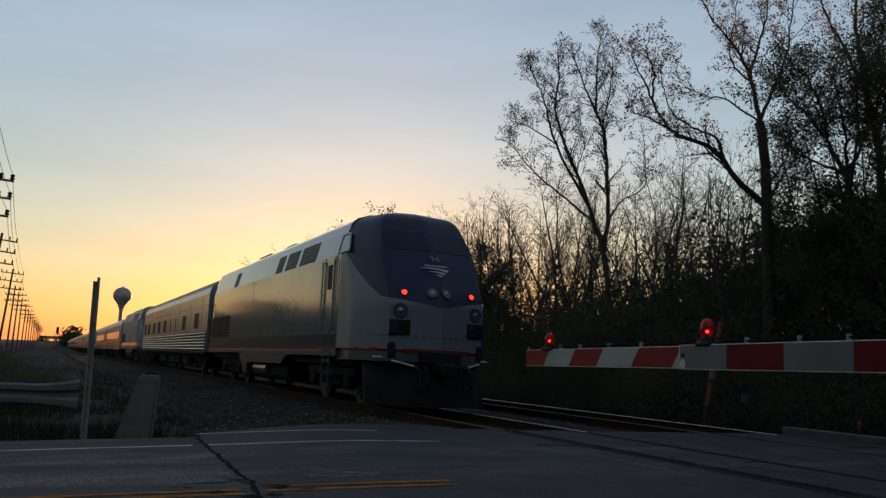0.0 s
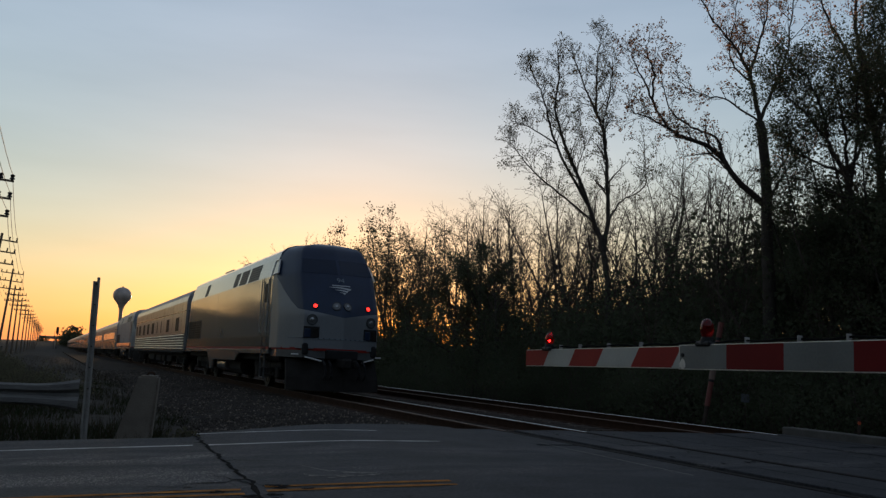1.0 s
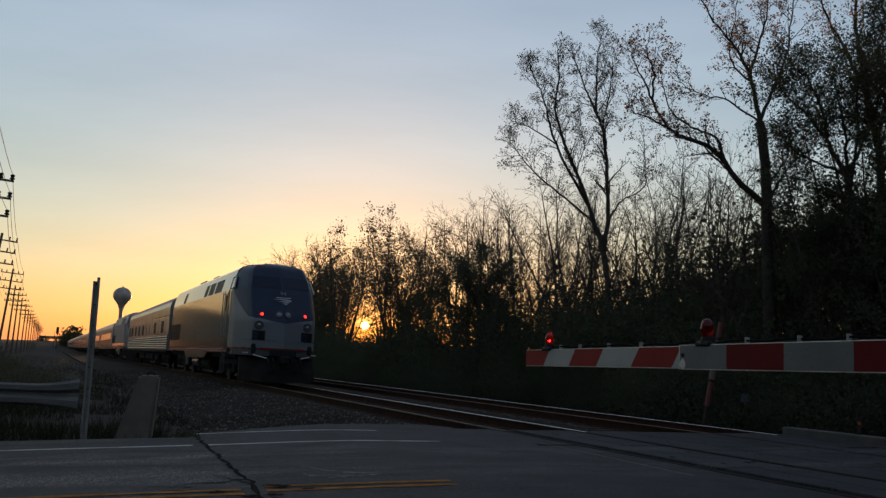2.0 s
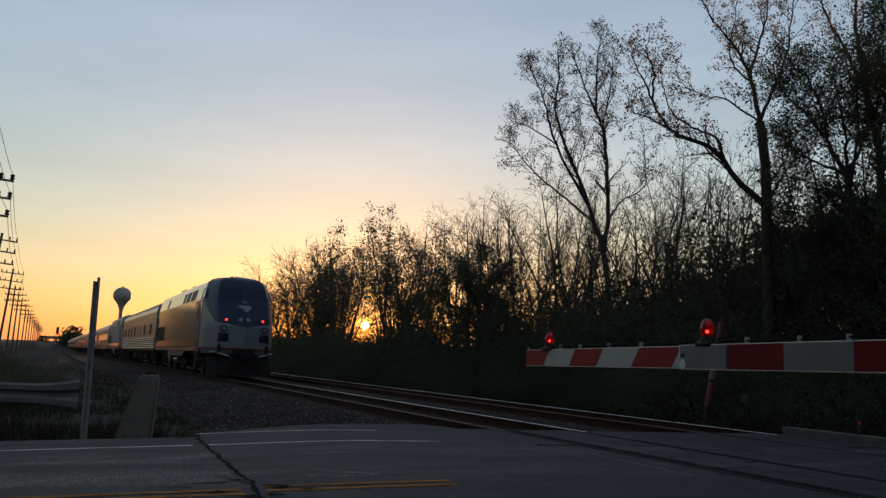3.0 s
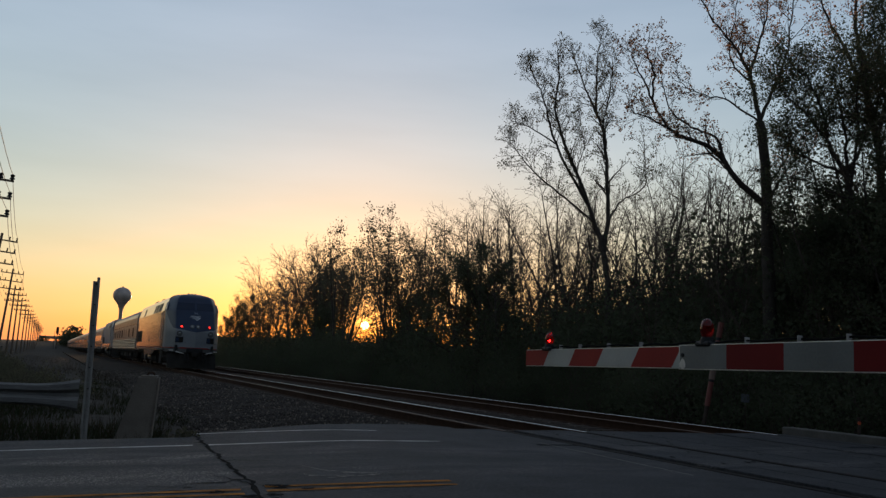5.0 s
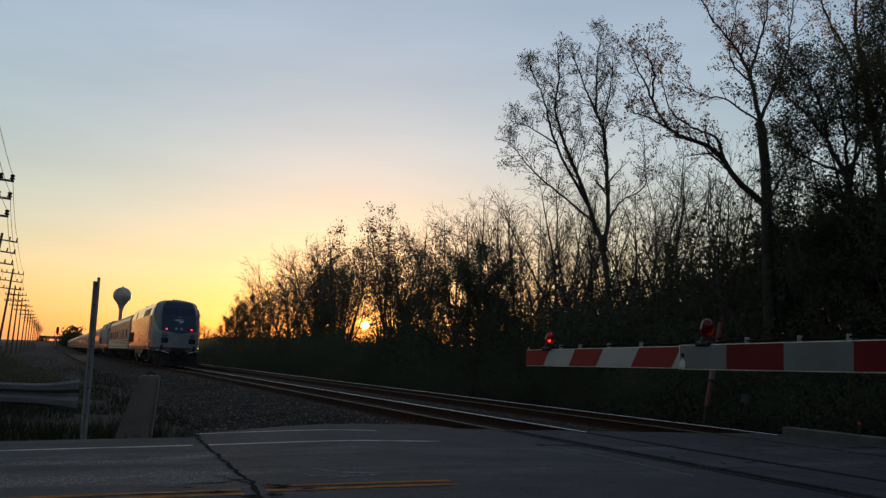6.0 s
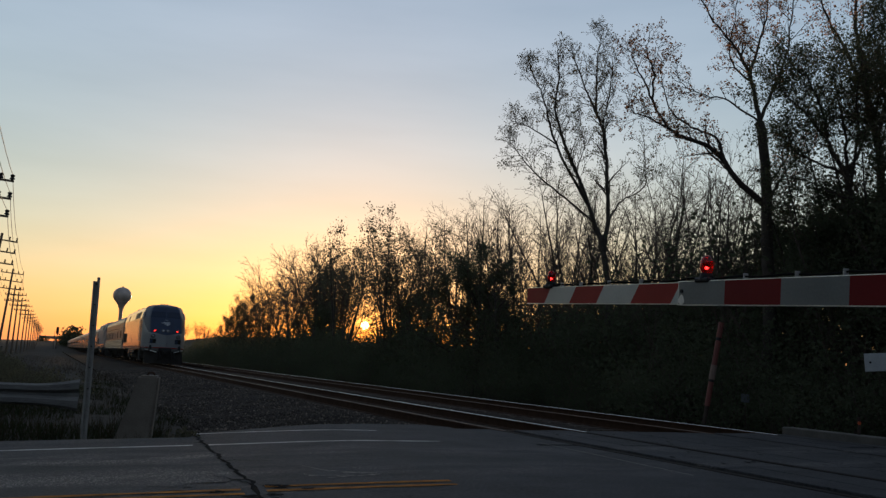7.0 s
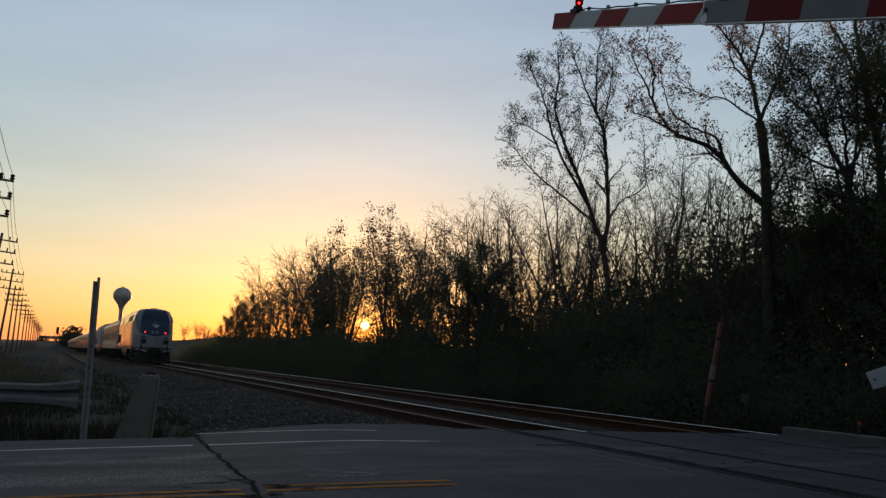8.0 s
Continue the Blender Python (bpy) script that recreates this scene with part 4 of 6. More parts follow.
        ring = [bm.verts.new((o * 0.0262, splice + 0.022 + 0.026 * math.cos(a * math.tau / 10) * (1 - 0.35 * math.sin(a * math.tau / 10)), zc(splice) - 0.034 + 0.027 * math.sin(a * math.tau / 10))) for a in range(10)]
        bm.faces.new(ring)
        part("bare_patch", bm, GALV, t, "pale patch where the sheet is worn off")
    bm = bmesh.new()
    box(bm, -0.05, 0.05, -0.10, 0.40, -0.46, 0.08, 0.02)
    box(bm, -0.14, 0.14, -0.95, -0.10, -0.16, 0.12, 0.02)
    part("counterweight", bm, GALV, t)
    top1, top2 = zc(ARM - 0.4) + h1, zc(ARM - 2.18) + h2
    b1 = gate_lamp(t, ARM - 0.36, top1 + 0.004, 0.80)
    b2 = gate_lamp(t, ARM - 2.18, top2 + 0.004, 0.92)
    mast = thing("gate_mast", Matrix.Translation((GATE_AT.x + 0.32, GATE_AT.y - 0.1, -0.4)), "galvanised crossing gate mast beside the road", "gate mast")
    part("pole", one_rod((0, 0, 0), (0, 0, 4.2), 0.06, n=16), GALV, mast)
    part("mechanism_box", one_box(-0.2, 0.2, -0.28, 0.28, 1.5, 2.2, 0.02), GALV, mast)
    part("pivot_shaft", one_rod((-0.34, 0.1, 1.869), (-0.15, 0.1, 1.869), 0.03), DARK_METAL, mast)
    part("foundation", one_box(-0.35, 0.35, -0.35, 0.35, -0.3, 0.1, 0.02), CONCRETE, mast)
    return t, b1, b2


GATE, BULB_TIP, BULB_MID = crossing_gate()


def far_gate():
    at = Vector((8.27, 14.54, 1.43))
    m = Matrix.Translation(at) @ pose(0, 0, 0, 0, 0, -27)
    t = thing("opposite_gate", m, "opposite crossing gate with white counterweight plate", "gate")
    part("counterweight", one_box(-1.02, -0.45, -0.012, 0.012, -0.155, 0.155, 0.006), PLATE_WHITE, t, "flat white painted counterweight plate")
    part("support_arm", one_box(-0.6, 0.6, 0.014, 0.05, -0.05, 0.05, 0.01), GATE_ALU, t)
    for y in (-0.93, -0.55):
        part("bolt", one_rod((y, -0.022, 0), (y, 0.0, 0), 0.02, n=8), DARK_METAL, t)
    mast = thing("far_gate_mast", Matrix.Translation(at + Vector((0.03, 0.12, -1.9))), "galvanised mast of the opposite crossing gate", "gate mast")
    part("pole", one_rod((0, 0, 0), (0, 0, 4.0), 0.06, n=16), GALV, mast)
    return t


FAR_GATE = far_gate()


# ---- roadside things ----
def sign_post():
    x, y = -4.95, 12.50
    t = thing("sign_post", pose(x, y, -0.5, 0, -0.9, 12), "bare grey steel channel post with no sign", "post")
    bm = bmesh.new()
    pr = [(-0.045, 0.0), (-0.03, 0.0), (-0.02, 0.035), (0.02, 0.035), (0.03, 0.0), (0.045, 0.0), (0.045, -0.006), (0.024, -0.006), (0.014, 0.028), (-0.014, 0.028), (-0.024, -0.006), (-0.045, -0.006)]
    sweep(bm, [[(a, b, z) for a, b in pr] for z in (0.0, 2.44)])
    part("channel", bm, POST_ZINC, t)
    part("insert", one_box(0.0, 0.04, 0.035, 0.06, 1.5, 2.50, 0.003), POST_ZINC, t)
    bm = bmesh.new()
    for z in (0.9, 1.2, 1.5, 1.8, 2.1, 2.4):
        rod(bm, (0, 0.02, z), (0, -0.004 + 0.02, z), 0.012, n=6)
    part("bolts", bm, DARK_METAL, t)


sign_post()


def concrete_block():
    t = thing("concrete_block", pose(-4.42, 12.86, -0.48, 0, 0, 14), "tapered weathered concrete block beside the road", "concrete block")
    bm = bmesh.new()
    sweep(bm, [[(x0, -0.2, z), (x1, -0.2, z), (x1, 0.2, z), (x0, 0.2, z)] for z, x0, x1 in ((0.0, -0.24, 0.30), (0.25, -0.18, 0.30), (1.10, 0.06, 0.34))])
    bmesh.ops.bevel(bm, geom=list(bm.edges), offset=0.03, segments=2, affect='EDGES')
    part("body", bm, CONCRETE, t)
    bm = bmesh.new()
    for a, b in (((0.16, 0, 1.08), (0.18, 0, 1.14)), ((0.18, 0, 1.14), (0.25, 0, 1.14)), ((0.25, 0, 1.14), (0.27, 0, 1.08))):
        rod(bm, a, b, 0.014, n=8)
    part("lifting_loop", bm, RUST, t, "rusty lifting loop")


concrete_block()


def guardrail():
    t = thing("guardrail", pose(-5.76, 13.1, -0.5, 0, 0, 8), "galvanised guardrail with a flared end beside the road", "guardrail")
    prof = [(0.0, -0.155), (-0.03, -0.125), (-0.032, -0.06), (0.018, -0.02), (0.018, 0.02), (-0.032, 0.06), (-0.03, 0.125), (0.0, 0.155)]

    def beam(x0, x1, bend):
        bm = bmesh.new()
        rings = []
        for x in np.linspace(x0, x1, 14):
            b = bend * ((x - x0) / (x1 - x0)) ** 2
            k = 1 + 2.6 * abs(b)
            rings.append([(x, y + b, 0.76 + z * k) for y, z in prof] + [(x, y + b + 0.006, 0.76 + z * k) for y, z in reversed(prof)])
        sweep(bm, rings)
        return bm
    part("beam", beam(-6.0, -0.28, 0.0), BEAM_ZINC, t)
    part("end_wing", beam(-0.32, 0.36, 0.22), BEAM_ZINC, t, "flared end piece")
    for x in (-4.6, -2.7, -0.8):
        part("guardrail_post", one_box(x - 0.05, x + 0.05, 0.05, 0.2, 0.0, 0.86, 0.01), TIE, t, "dark timber post")
    bm = bmesh.new()
    for x in (-2.7, -0.8):
        for z in (0.72, 0.80):
            rod(bm, (x, -0.06, z), (x, 0.0, z), 0.02, n=8)
    part("bolts", bm, DARK_METAL, t)


guardrail()


def marker_post():
    t = thing("marker_post", pose(6.55, 21.6, -0.55, 0, 9.5, 0), "leaning dull red marker post among weeds", "post")
    z = 0.0
    for h, r, m_ in ((0.85, 0.05, TIE), (0.60, 0.065, DULL_RED), (0.06, 0.06, DARK_METAL), (0.36, 0.075, TAN_PLATE), (0.62, 0.065, DULL_RED), (0.08, 0.055, DARK_METAL), (0.38, 0.065, DULL_RED)):
        part("post_section", one_rod((0, 0, z), (0, 0, z + h), r, n=14), m_, t)
        z += h


marker_post()


def kerb():
    t = thing("concrete_kerb", TRACK @ pose(12.62, 0, 0), "low pale concrete kerb beyond the crossing", "kerb")
    for i in range(5):
        y = 12.45 - i * 2.4
        part("kerb_slab", one_box(0, 0.25, y - 2.38, y, -0.25, 0.13, 0.015), DIRTY_CONCRETE, t)


kerb()


def small_marker():
    t = thing("small_sign", pose(8.2, 23.2, -0.6, 0, 0, -18), "small faded sign plate on a stake in the weeds", "sign")
    part("stake", one_box(-0.02, 0.02, 0, 0.03, 0, 1.2), TIE, t)
    part("plate", one_box(-0.10, 0.10, -0.012, 0.0, 0.98, 1.2, 0.003), DIM_PLATE, t)


small_marker()


def delineator():
    t = thing("delineator", pose(7.3, 15.1, -0.3), "short stake with a small orange reflector", "delineator")
    part("stake", one_box(-0.025, 0.025, 0.0, 0.02, 0.0, 0.72, 0.004), TIE, t)
    part("reflector", one_rod((0, -0.012, 0.62), (0, 0.0, 0.62), 0.030, n=16), ORANGE, t, "round orange reflector")


delineator()


# ---- utility poles ----
def utility_pole(n, s, height, lean, arms=3):
    t = thing("utility_pole", TRACK @ pose(n, s, -0.8, 0, lean, 0), "weathered wooden utility pole with crossarms and insulators", "utility pole", "poles along the railway")
    part("pole", one_rod((0, 0, 0), (0, 0, height + 0.8), 0.17, 0.11, n=10), POLE_WOOD, t)
    for i in range(arms):
        z = height + 0.2 - i * 1.0
        w = 1.35
        a = part("crossarm", one_box(-w, w, -0.14, -0.04, z - 0.06, z + 0.06, 0.01), POLE_WOOD, t)
        big = 1.7 if s < 60 else 1.0
        for x in (-w + 0.1, -w / 2, w / 2, w - 0.1):
            bm = bmesh.new()
            rod(bm, (x, -0.09, z + 0.0), (x, -0.09, z + 0.38), 0.035 * big, n=8)
            rod(bm, (x, -0.09, z + 0.10), (x, -0.09, z + 0.20), 0.085 * big, 0.06 * big, n=8)
            rod(bm, (x, -0.09, z + 0.24), (x, -0.09, z + 0.34), 0.06 * big, 0.075 * big, n=8)
            part("insulator", bm, DARK_METAL, a)
    return t


POLES = [(-4.6, 53, 10.6, 2.0), (-6.0, 84, 10.6, 5.0), (-6.4, 123, 10.6, 4.0), (-7.0, 160, 10.7, 1.5), (-7.0, 180, 10.8, 1.0), (-7.0, 203, 10.8, 0.5), (-7.0, 230, 10.7, 1.0), (-7.0, 257, 10.6, 0.5)] + [(-7.0, 285 + 28 * i, 10.6, 0.4 * (i % 3)) for i in range(9)]
for n, s, hgt, lean in POLES:
    utility_pole(n, s, hgt, lean)


def pole_wires():
    for lvl in range(3):
        for side in (-1.25, 1.25):
            bm = bmesh.new()
            for a, b in zip([(-4.0, 20, 10.6, 0)] + POLES, POLES[:9]):
                if a is b or a[1] >= b[1]:
                    continue
                ends = []
                for n, s, hgt, lean in (a, b):
                    z = hgt + 0.3 - lvl * 1.0
                    ends.append(Vector((n + side + math.tan(radians(lean)) * z, s, z - 0.6)))
                last = None
                for i in range(9):
                    k = i / 8
                    p = ends[0].lerp(ends[1], k) - Vector((0, 0, 0.5 * 4 * k * (1 - k)))
                    if last:
                        rod(bm, last, p, 0.016, n=4)
                    last = p
            w = part("power_line", bm, DARK_METAL, m=TRACK)
            tagged(w, "thin dark overhead wire between the poles", "wire", "wires along the railway")


pole_wires()


# ---- distance ----
def far_at(az, dist, z=0.0):
    w = way(az, 0) * dist
    return (w.x, w.y, z)


def water_tower():
    x, y, _ = far_at(-20.2, 700)
    t = thing("water_tower", pose(x, y, -1.5), "pale spherical water tower on a slender stem", "water tower")
    bm = bmesh.new()
    rings = []
    for z, r in ((0, 3.6), (3, 2.4), (7, 1.6), (12, 1.35), (31, 1.35), (34, 1.7), (36.5, 2.6), (38.6, 4.0), (40.2, 5.2)):
        rings.append([(r * math.cos(a * math.tau / 24), r * math.sin(a * math.tau / 24), z) for a in range(24)])
    sweep(bm, rings)
    part("stem", bm, TOWER_PAINT, t, smooth=True)
    bm = bmesh.new()
    bmesh.ops.create_uvsphere(bm, u_segments=32, v_segments=18, radius=6.7, matrix=Matrix.Translation((0, 0, 44)) @ Matrix.Diagonal((1, 1, 0.93, 1)))
    part("tank", bm, TOWER_PAINT, t, smooth=True)
    part("vent", one_rod((0, 0, 50.0), (0, 0, 50.9), 0.6), DARK_METAL, t)


water_tower()


def signal_mast():
    t = thing("signal_mast", TRACK @ pose(0.9, 330, -0.5), "distant railway signal mast", "signal")
    part("mast", one_rod((0, 0, 0), (0, 0, 8.0), 0.12, n=8), DARK_METAL, t)
    part("signal_head", one_box(-0.45, 0.45, -0.2, 0.2, 5.8, 8.2, 0.1), DARK_METAL, t)
    part("ladder", one_box(-0.9, -0.8, 0, 0.1, 0, 7.0), DARK_METAL, t)


signal_mast()


def overpass():
    t = thing("road_bridge", TRACK @ pose(0, 620, -0.5), "distant road bridge over the railway", "bridge")
    part("deck", one_box(-9, 20, -5, 5, 6.2, 8.0, 0.1), CONCRETE, t)
    for x in (-7, 1, 15):
        part("pier", one_box(x - 0.6, x + 0.6, -4, 4, -0.5, 6.2), CONCRETE, t)


overpass()


def sun_disc():
    bm = bmesh.new()
    bmesh.ops.create_uvsphere(bm, u_segments=24, v_segments=16, radius=4000 * math.tan(radians(0.27)))
    ob = part("backdrop_sun", bm, glow("sun_glow", (1.0, 0.55, 0.16), 8.0), m=Matrix.Translation(way(SUN_AZ, SUN_EL) * 4000), smooth=True)
    tagged(ob, "low orange sun behind the trees", "sun", kind="structure")


sun_disc()


# ---- trees ----
def bend_branch(rng, p, d, length, r, seg, wob, up):
    """A wandering, tapering branch: its points and radii."""
    pts, rad = [p], [r]
    step = length / seg
    d = d / np.linalg.norm(d)
    for i in range(seg):
        d = d + rng.normal(0, wob, 3) + np.array([0, 0, up])
        d = d / np.linalg.norm(d)
        p = p + d * step
        pts.append(p)
        rad.append(r * (1 - 0.8 * (i + 1) / seg))
    return np.array(pts), np.array(rad)


def side_way(rng, d, angle):
    a = rng.normal(0, 1, 3)
    a -= d * (a @ d)
    a /= np.linalg.norm(a)
    return d * math.cos(angle) + a * math.sin(angle)


def spread(rng, pts, rad, count, lo, angle, ratio, seg, wob, up, rr=0.55):
    """Children along a branch."""
    out = []
    n = len(pts) - 1
    L = np.linalg.norm(pts[1:] - pts[:-1], axis=1).sum()
    for i in range(count):
        k = lo + (1 - lo) * (i + rng.random()) / count
        j = min(int(k * n), n - 1)
        w = k * n - j
        p = pts[j] * (1 - w) + pts[j + 1] * w
        r = (rad[j] * (1 - w) + rad[j + 1] * w) * rr
        d = pts[j + 1] - pts[j]
        d /= np.linalg.norm(d)
        out.append(bend_branch(rng, p, side_way(rng, d, angle * (0.7 + 0.6 * rng.random())), L * ratio * (1.15 - 0.6 * k) * (0.7 + 0.6 * rng.random()), max(r, 0.004), seg, wob, up))
    return out


def tubes(branches, sides):
    V, F, base = [], [], 0
    for pts, rad in branches:
        t = np.gradient(pts, axis=0)
        t /= np.linalg.norm(t, axis=1)[:, None] + 1e-9
        ref = np.array([0.31, 0.94, 0.12])
        a = np.cross(t, ref)
        a /= np.linalg.norm(a, axis=1)[:, None] + 1e-9
        b = np.cross(t, a)
        ang = np.arange(sides) * math.tau / sides
        ring = pts[:, None] + rad[:, None, None] * (np.cos(ang)[None, :, None] * a[:, None] + np.sin(ang)[None, :, None] * b[:, None])
        V.append(ring.reshape(-1, 3))
        n = len(pts)
        i, j = np.meshgrid(np.arange(n - 1), np.arange(sides), indexing="ij")
        j2 = (j + 1) % sides
        F.append(np.stack([base + i * sides + j, base + i * sides + j2, base + (i + 1) * sides + j2, base + (i + 1) * sides + j], -1).reshape(-1, 4))
        base += n * sides
    return np.concatenate(V), np.concatenate(F)


def leaf_quads(rng, centres, size):
    k = len(centres)
    a = rng.normal(0, 1, (k, 3))
    a /= np.linalg.norm(a, axis=1)[:, None]
    b = np.cross(a, rng.normal(0, 1, (k, 3)))
    b /= np.linalg.norm(b, axis=1)[:, None] + 1e-9
    s = size * (0.6 + 0.8 * rng.random(k))[:, None]
    tip, mid = a * s, b * s * 0.45
    V = np.stack([centres, centres + tip * 0.55 + mid, centres + tip * 1.2, centres + tip * 0.55 - mid], 1).reshape(-1, 3)
    F = np.arange(k * 4).reshape(-1, 4)
    return V, F


def grow(seed, limbs, subs, twigs, ends, leaves, leaf_size, trunk, wob=0.10, up=0.05, angle=0.7, spray=0.18, ratio=(0.45, 0.42, 0.4), tw=0.012):
    """Meshes of a tree: stems, twigs and leaves. trunk: (height, radius, lean x, lean y)."""
    rng = np.random.default_rng(seed)
    H, R, lx, ly = trunk
    stem = bend_branch(rng, np.zeros(3) + (0, 0, -0.5), np.array([lx, ly, 1.0]), H + 0.5, R, 9, 0.035, 0.02)
    stem = (stem[0], R * np.linspace(1.15, 0.35, 10) ** 1.0)
    big = [stem]
    big += spread(rng, *stem, limbs, 0.35, angle, ratio[0], 7, wob, up, 0.6)
    mids, fine = [], []
    for b in big:
        mids += spread(rng, *b, subs, 0.25, 0.65, ratio[1], 5, wob * 1.3, up, 0.5)
    for b in mids + big[-3:]:
        fine += spread(rng, *b, twigs, 0.2, 0.6, ratio[2], 3, wob * 1.5, up, 0.5)
    last = []
    for b in fine:
        last += spread(rng, *b, ends, 0.25, 0.6, 0.5, 2, wob * 1.6, up * 0.5, 0.6)
    fine = [(p, np.maximum(r, tw * 0.6)) for p, r in fine]
    last = [(p, np.maximum(r, tw * 0.42)) for p, r in last]
    big = [(p, np.maximum(r, 0.02)) for p, r in big]
    mids = [(p, np.maximum(r, 0.011)) for p, r in mids]
    bare = last if leaves < 4 else last[::4]
    m1 = mesh_np("trunk", *tubes(big, 8))
    Va, Fa = tubes(mids, 5)
    Vb, Fb = tubes(fine + bare, 3)
    m2 = mesh_np("branches", np.concatenate([Va, Vb]), np.concatenate([Fa, Fb + len(Va)]))
    m3 = None
    if leaves:
        ends_ = np.concatenate([p[1:] for p, _ in (last if last else fine)])
        pick = ends_[rng.integers(0, len(ends_), int(len(ends_) * leaves))]
        m3 = mesh_np("leaves", *leaf_quads(rng, pick + rng.normal(0, spray, pick.shape), leaf_size))
    return m1, m2, m3


def tree(at, meshes, leaf, label, cat="tree", group="trees of the woodland edge", turn=0.0, scale=1.0, name="tree"):
    t = thing(name, Matrix.Translation(at) @ pose(0, 0, 0, 0, 0, turn), label, cat, group)
    t.scale = (scale,) * 3
    put_mesh("trunk", meshes[0], BARK, t, smooth=True)
    tagged(put_mesh("branchwork", meshes[1], TWIG, t), kind="stuff")
    if meshes[2]:
        tagged(put_mesh("crown", meshes[2], leaf, t), kind="stuff")
    return t


def wood(n, s):
    p = TRACK @ Vector((n, s, 0))
    return Vector((p.x, p.y, ground_z(p.x, p.y)))


def limb(limbs, r0, r1, drift, *bends):
    """Adds a limb that wanders through a few bends (across, up) and drifts towards or from the line; it springs from the limb it starts at."""
    pts = np.array([(x, drift * i / (len(bends) - 1), z) for i, (x, z) in enumerate(bends)])
    if limbs:
        near = np.concatenate([p for p, _ in limbs])
        gap = np.linalg.norm((near - pts[0])[:, (0, 2)], axis=1)
        pts[:, 1] += near[np.argmin(gap), 1]
        pts[0] = near[np.argmin(gap)]
    ext = np.concatenate([2 * pts[:1] - pts[1:2], pts, 2 * pts[-1:] - pts[-2:-1]])
    out = []
    for i in range(len(pts) - 1):
        p0, p1, p2, p3 = ext[i:i + 4]
        for k in np.arange(0, 1, 0.2):
            out.append(0.5 * (2 * p1 + (p2 - p0) * k + (2 * p0 - 5 * p1 + 4 * p2 - p3) * k * k + (3 * p1 - p0 - 3 * p2 + p3) * k ** 3))
    out = np.array(out + [pts[-1]])
    rng = np.random.default_rng(len(limbs) * 7 + len(out))
    out[1:-1] += rng.normal(0, 0.018, (len(out) - 2, 3))
    limbs.append((out, 0.72 * (r1 + (r0 - r1) * np.linspace(1, 0, len(out)) ** 1.3)))


def offshoots(rng, branches, per_metre, lo, length, angle, seg, wob, up, thin):
    """Children along branches, so many to the metre, shorter towards the tips."""
    out = []
    for pts, rad in branches:
        n = len(pts) - 1
        span = np.linalg.norm(pts[1:] - pts[:-1], axis=1).sum()
        count = max(2, int(per_metre * span * (1 - lo) + rng.random()))
        for i in range(count):
            k = lo + (1 - lo) * (i + rng.random()) / count
            j = min(int(k * n), n - 1)
            p = pts[j] + (pts[j + 1] - pts[j]) * (k * n - j)
            d = pts[j + 1] - pts[j]
            d = d / np.linalg.norm(d)
            out.append(bend_branch(rng, p, side_way(rng, d, angle * (0.6 + 0.8 * rng.random())), length * (1.2 - 0.6 * k) * (0.55 + 0.9 * rng.random()), max(rad[j] * 0.5, thin), seg, wob, up))
        out.append(bend_branch(rng, pts[-1], pts[-1] - pts[-2], length * 0.2, max(rad[-1], thin), seg, wob, up))
    return out


def crown_tree(seed, limbs, sub, twig, end, leaves, leaf_size, up=0.05, bare=2, thin=0.0045, spray=0.05, lo=0.22):
    """Meshes of a tree on given limbs. sub, twig, end: (number to the metre, length)."""
    rng = np.random.default_rng(seed)
    mids = offshoots(rng, limbs[bare - 1:], sub[0], lo, sub[1], 0.75, 5, 0.12, up, 0.010)
    fine = offshoots(rng, mids, twig[0], 0.15, twig[1], 0.75, 3, 0.18, up, thin * 1.5)
    last = offshoots(rng, fine, end[0], 0.2, end[1], 0.7, 2, 0.2, up * 0.6, thin)
    m1 = mesh_np("trunk", *tubes(limbs, 8))
    sets = [tubes(mids, 4), tubes(fine, 3), tubes([(p, np.maximum(r, thin * 0.8)) for p, r in last], 3)]
    V, F, base = [], [], 0
    for v, f in sets:
        V.append(v)
        F.append(f + base)
        base += len(v)
    m2 = mesh_np("branches", np.concatenate(V), np.concatenate(F))
    tips = np.array([p[-1] for p, _ in last])
    pick = tips[rng.random(len(tips)) < min(1.0, leaves)]
    pick = np.repeat(pick, max(1, int(round(leaves))), axis=0)
    m3 = mesh_np("leaves", *leaf_quads(rng, pick + rng.normal(0, spray, pick.shape), leaf_size)) if leaves else None
    return m1, m2, m3


# a tall bare tree: two stems from low down, limbs rising like a vase
ONE = []
limb(ONE, 0.2, 0.15, 0.0, (0.0, -0.4), (-0.0, 4.7), (-0.3, 6.7), (-0.6, 7.5))
limb(ONE, 0.13, 0.03, -0.4, (-0.6, 7.4), (-1.1, 8.9), (-2.0, 11.0), (-2.4, 12.3), (-2.3, 13.7), (-2.4, 14.8))
limb(ONE, 0.085, 0.02, 0.4, (-0.9, 8.2), (-2.3, 10.9), (-2.8, 12.7), (-3.3, 13.9), (-3.5, 14.5))
limb(ONE, 0.075, 0.015, -1.2, (-0.8, 7.6), (-1.9, 8.6), (-3.2, 9.5), (-3.9, 10.2), (-4.3, 10.6))
limb(ONE, 0.045, 0.012, 1.4, (-2.2, 10.9), (-3.3, 11.7), (-3.8, 12.0), (-4.1, 12.3))
limb(ONE, 0.15, 0.03, 0.3, (-0.2, 6.5), (-0.1, 8.2), (-0.2, 10.8), (-0.5, 12.1), (-1.1, 13.4), (-1.7, 15.1))
limb(ONE, 0.07, 0.02, 0.9, (-0.7, 12.3), (-0.6, 13.8), (-0.5, 15.3), (-0.3, 16.2))
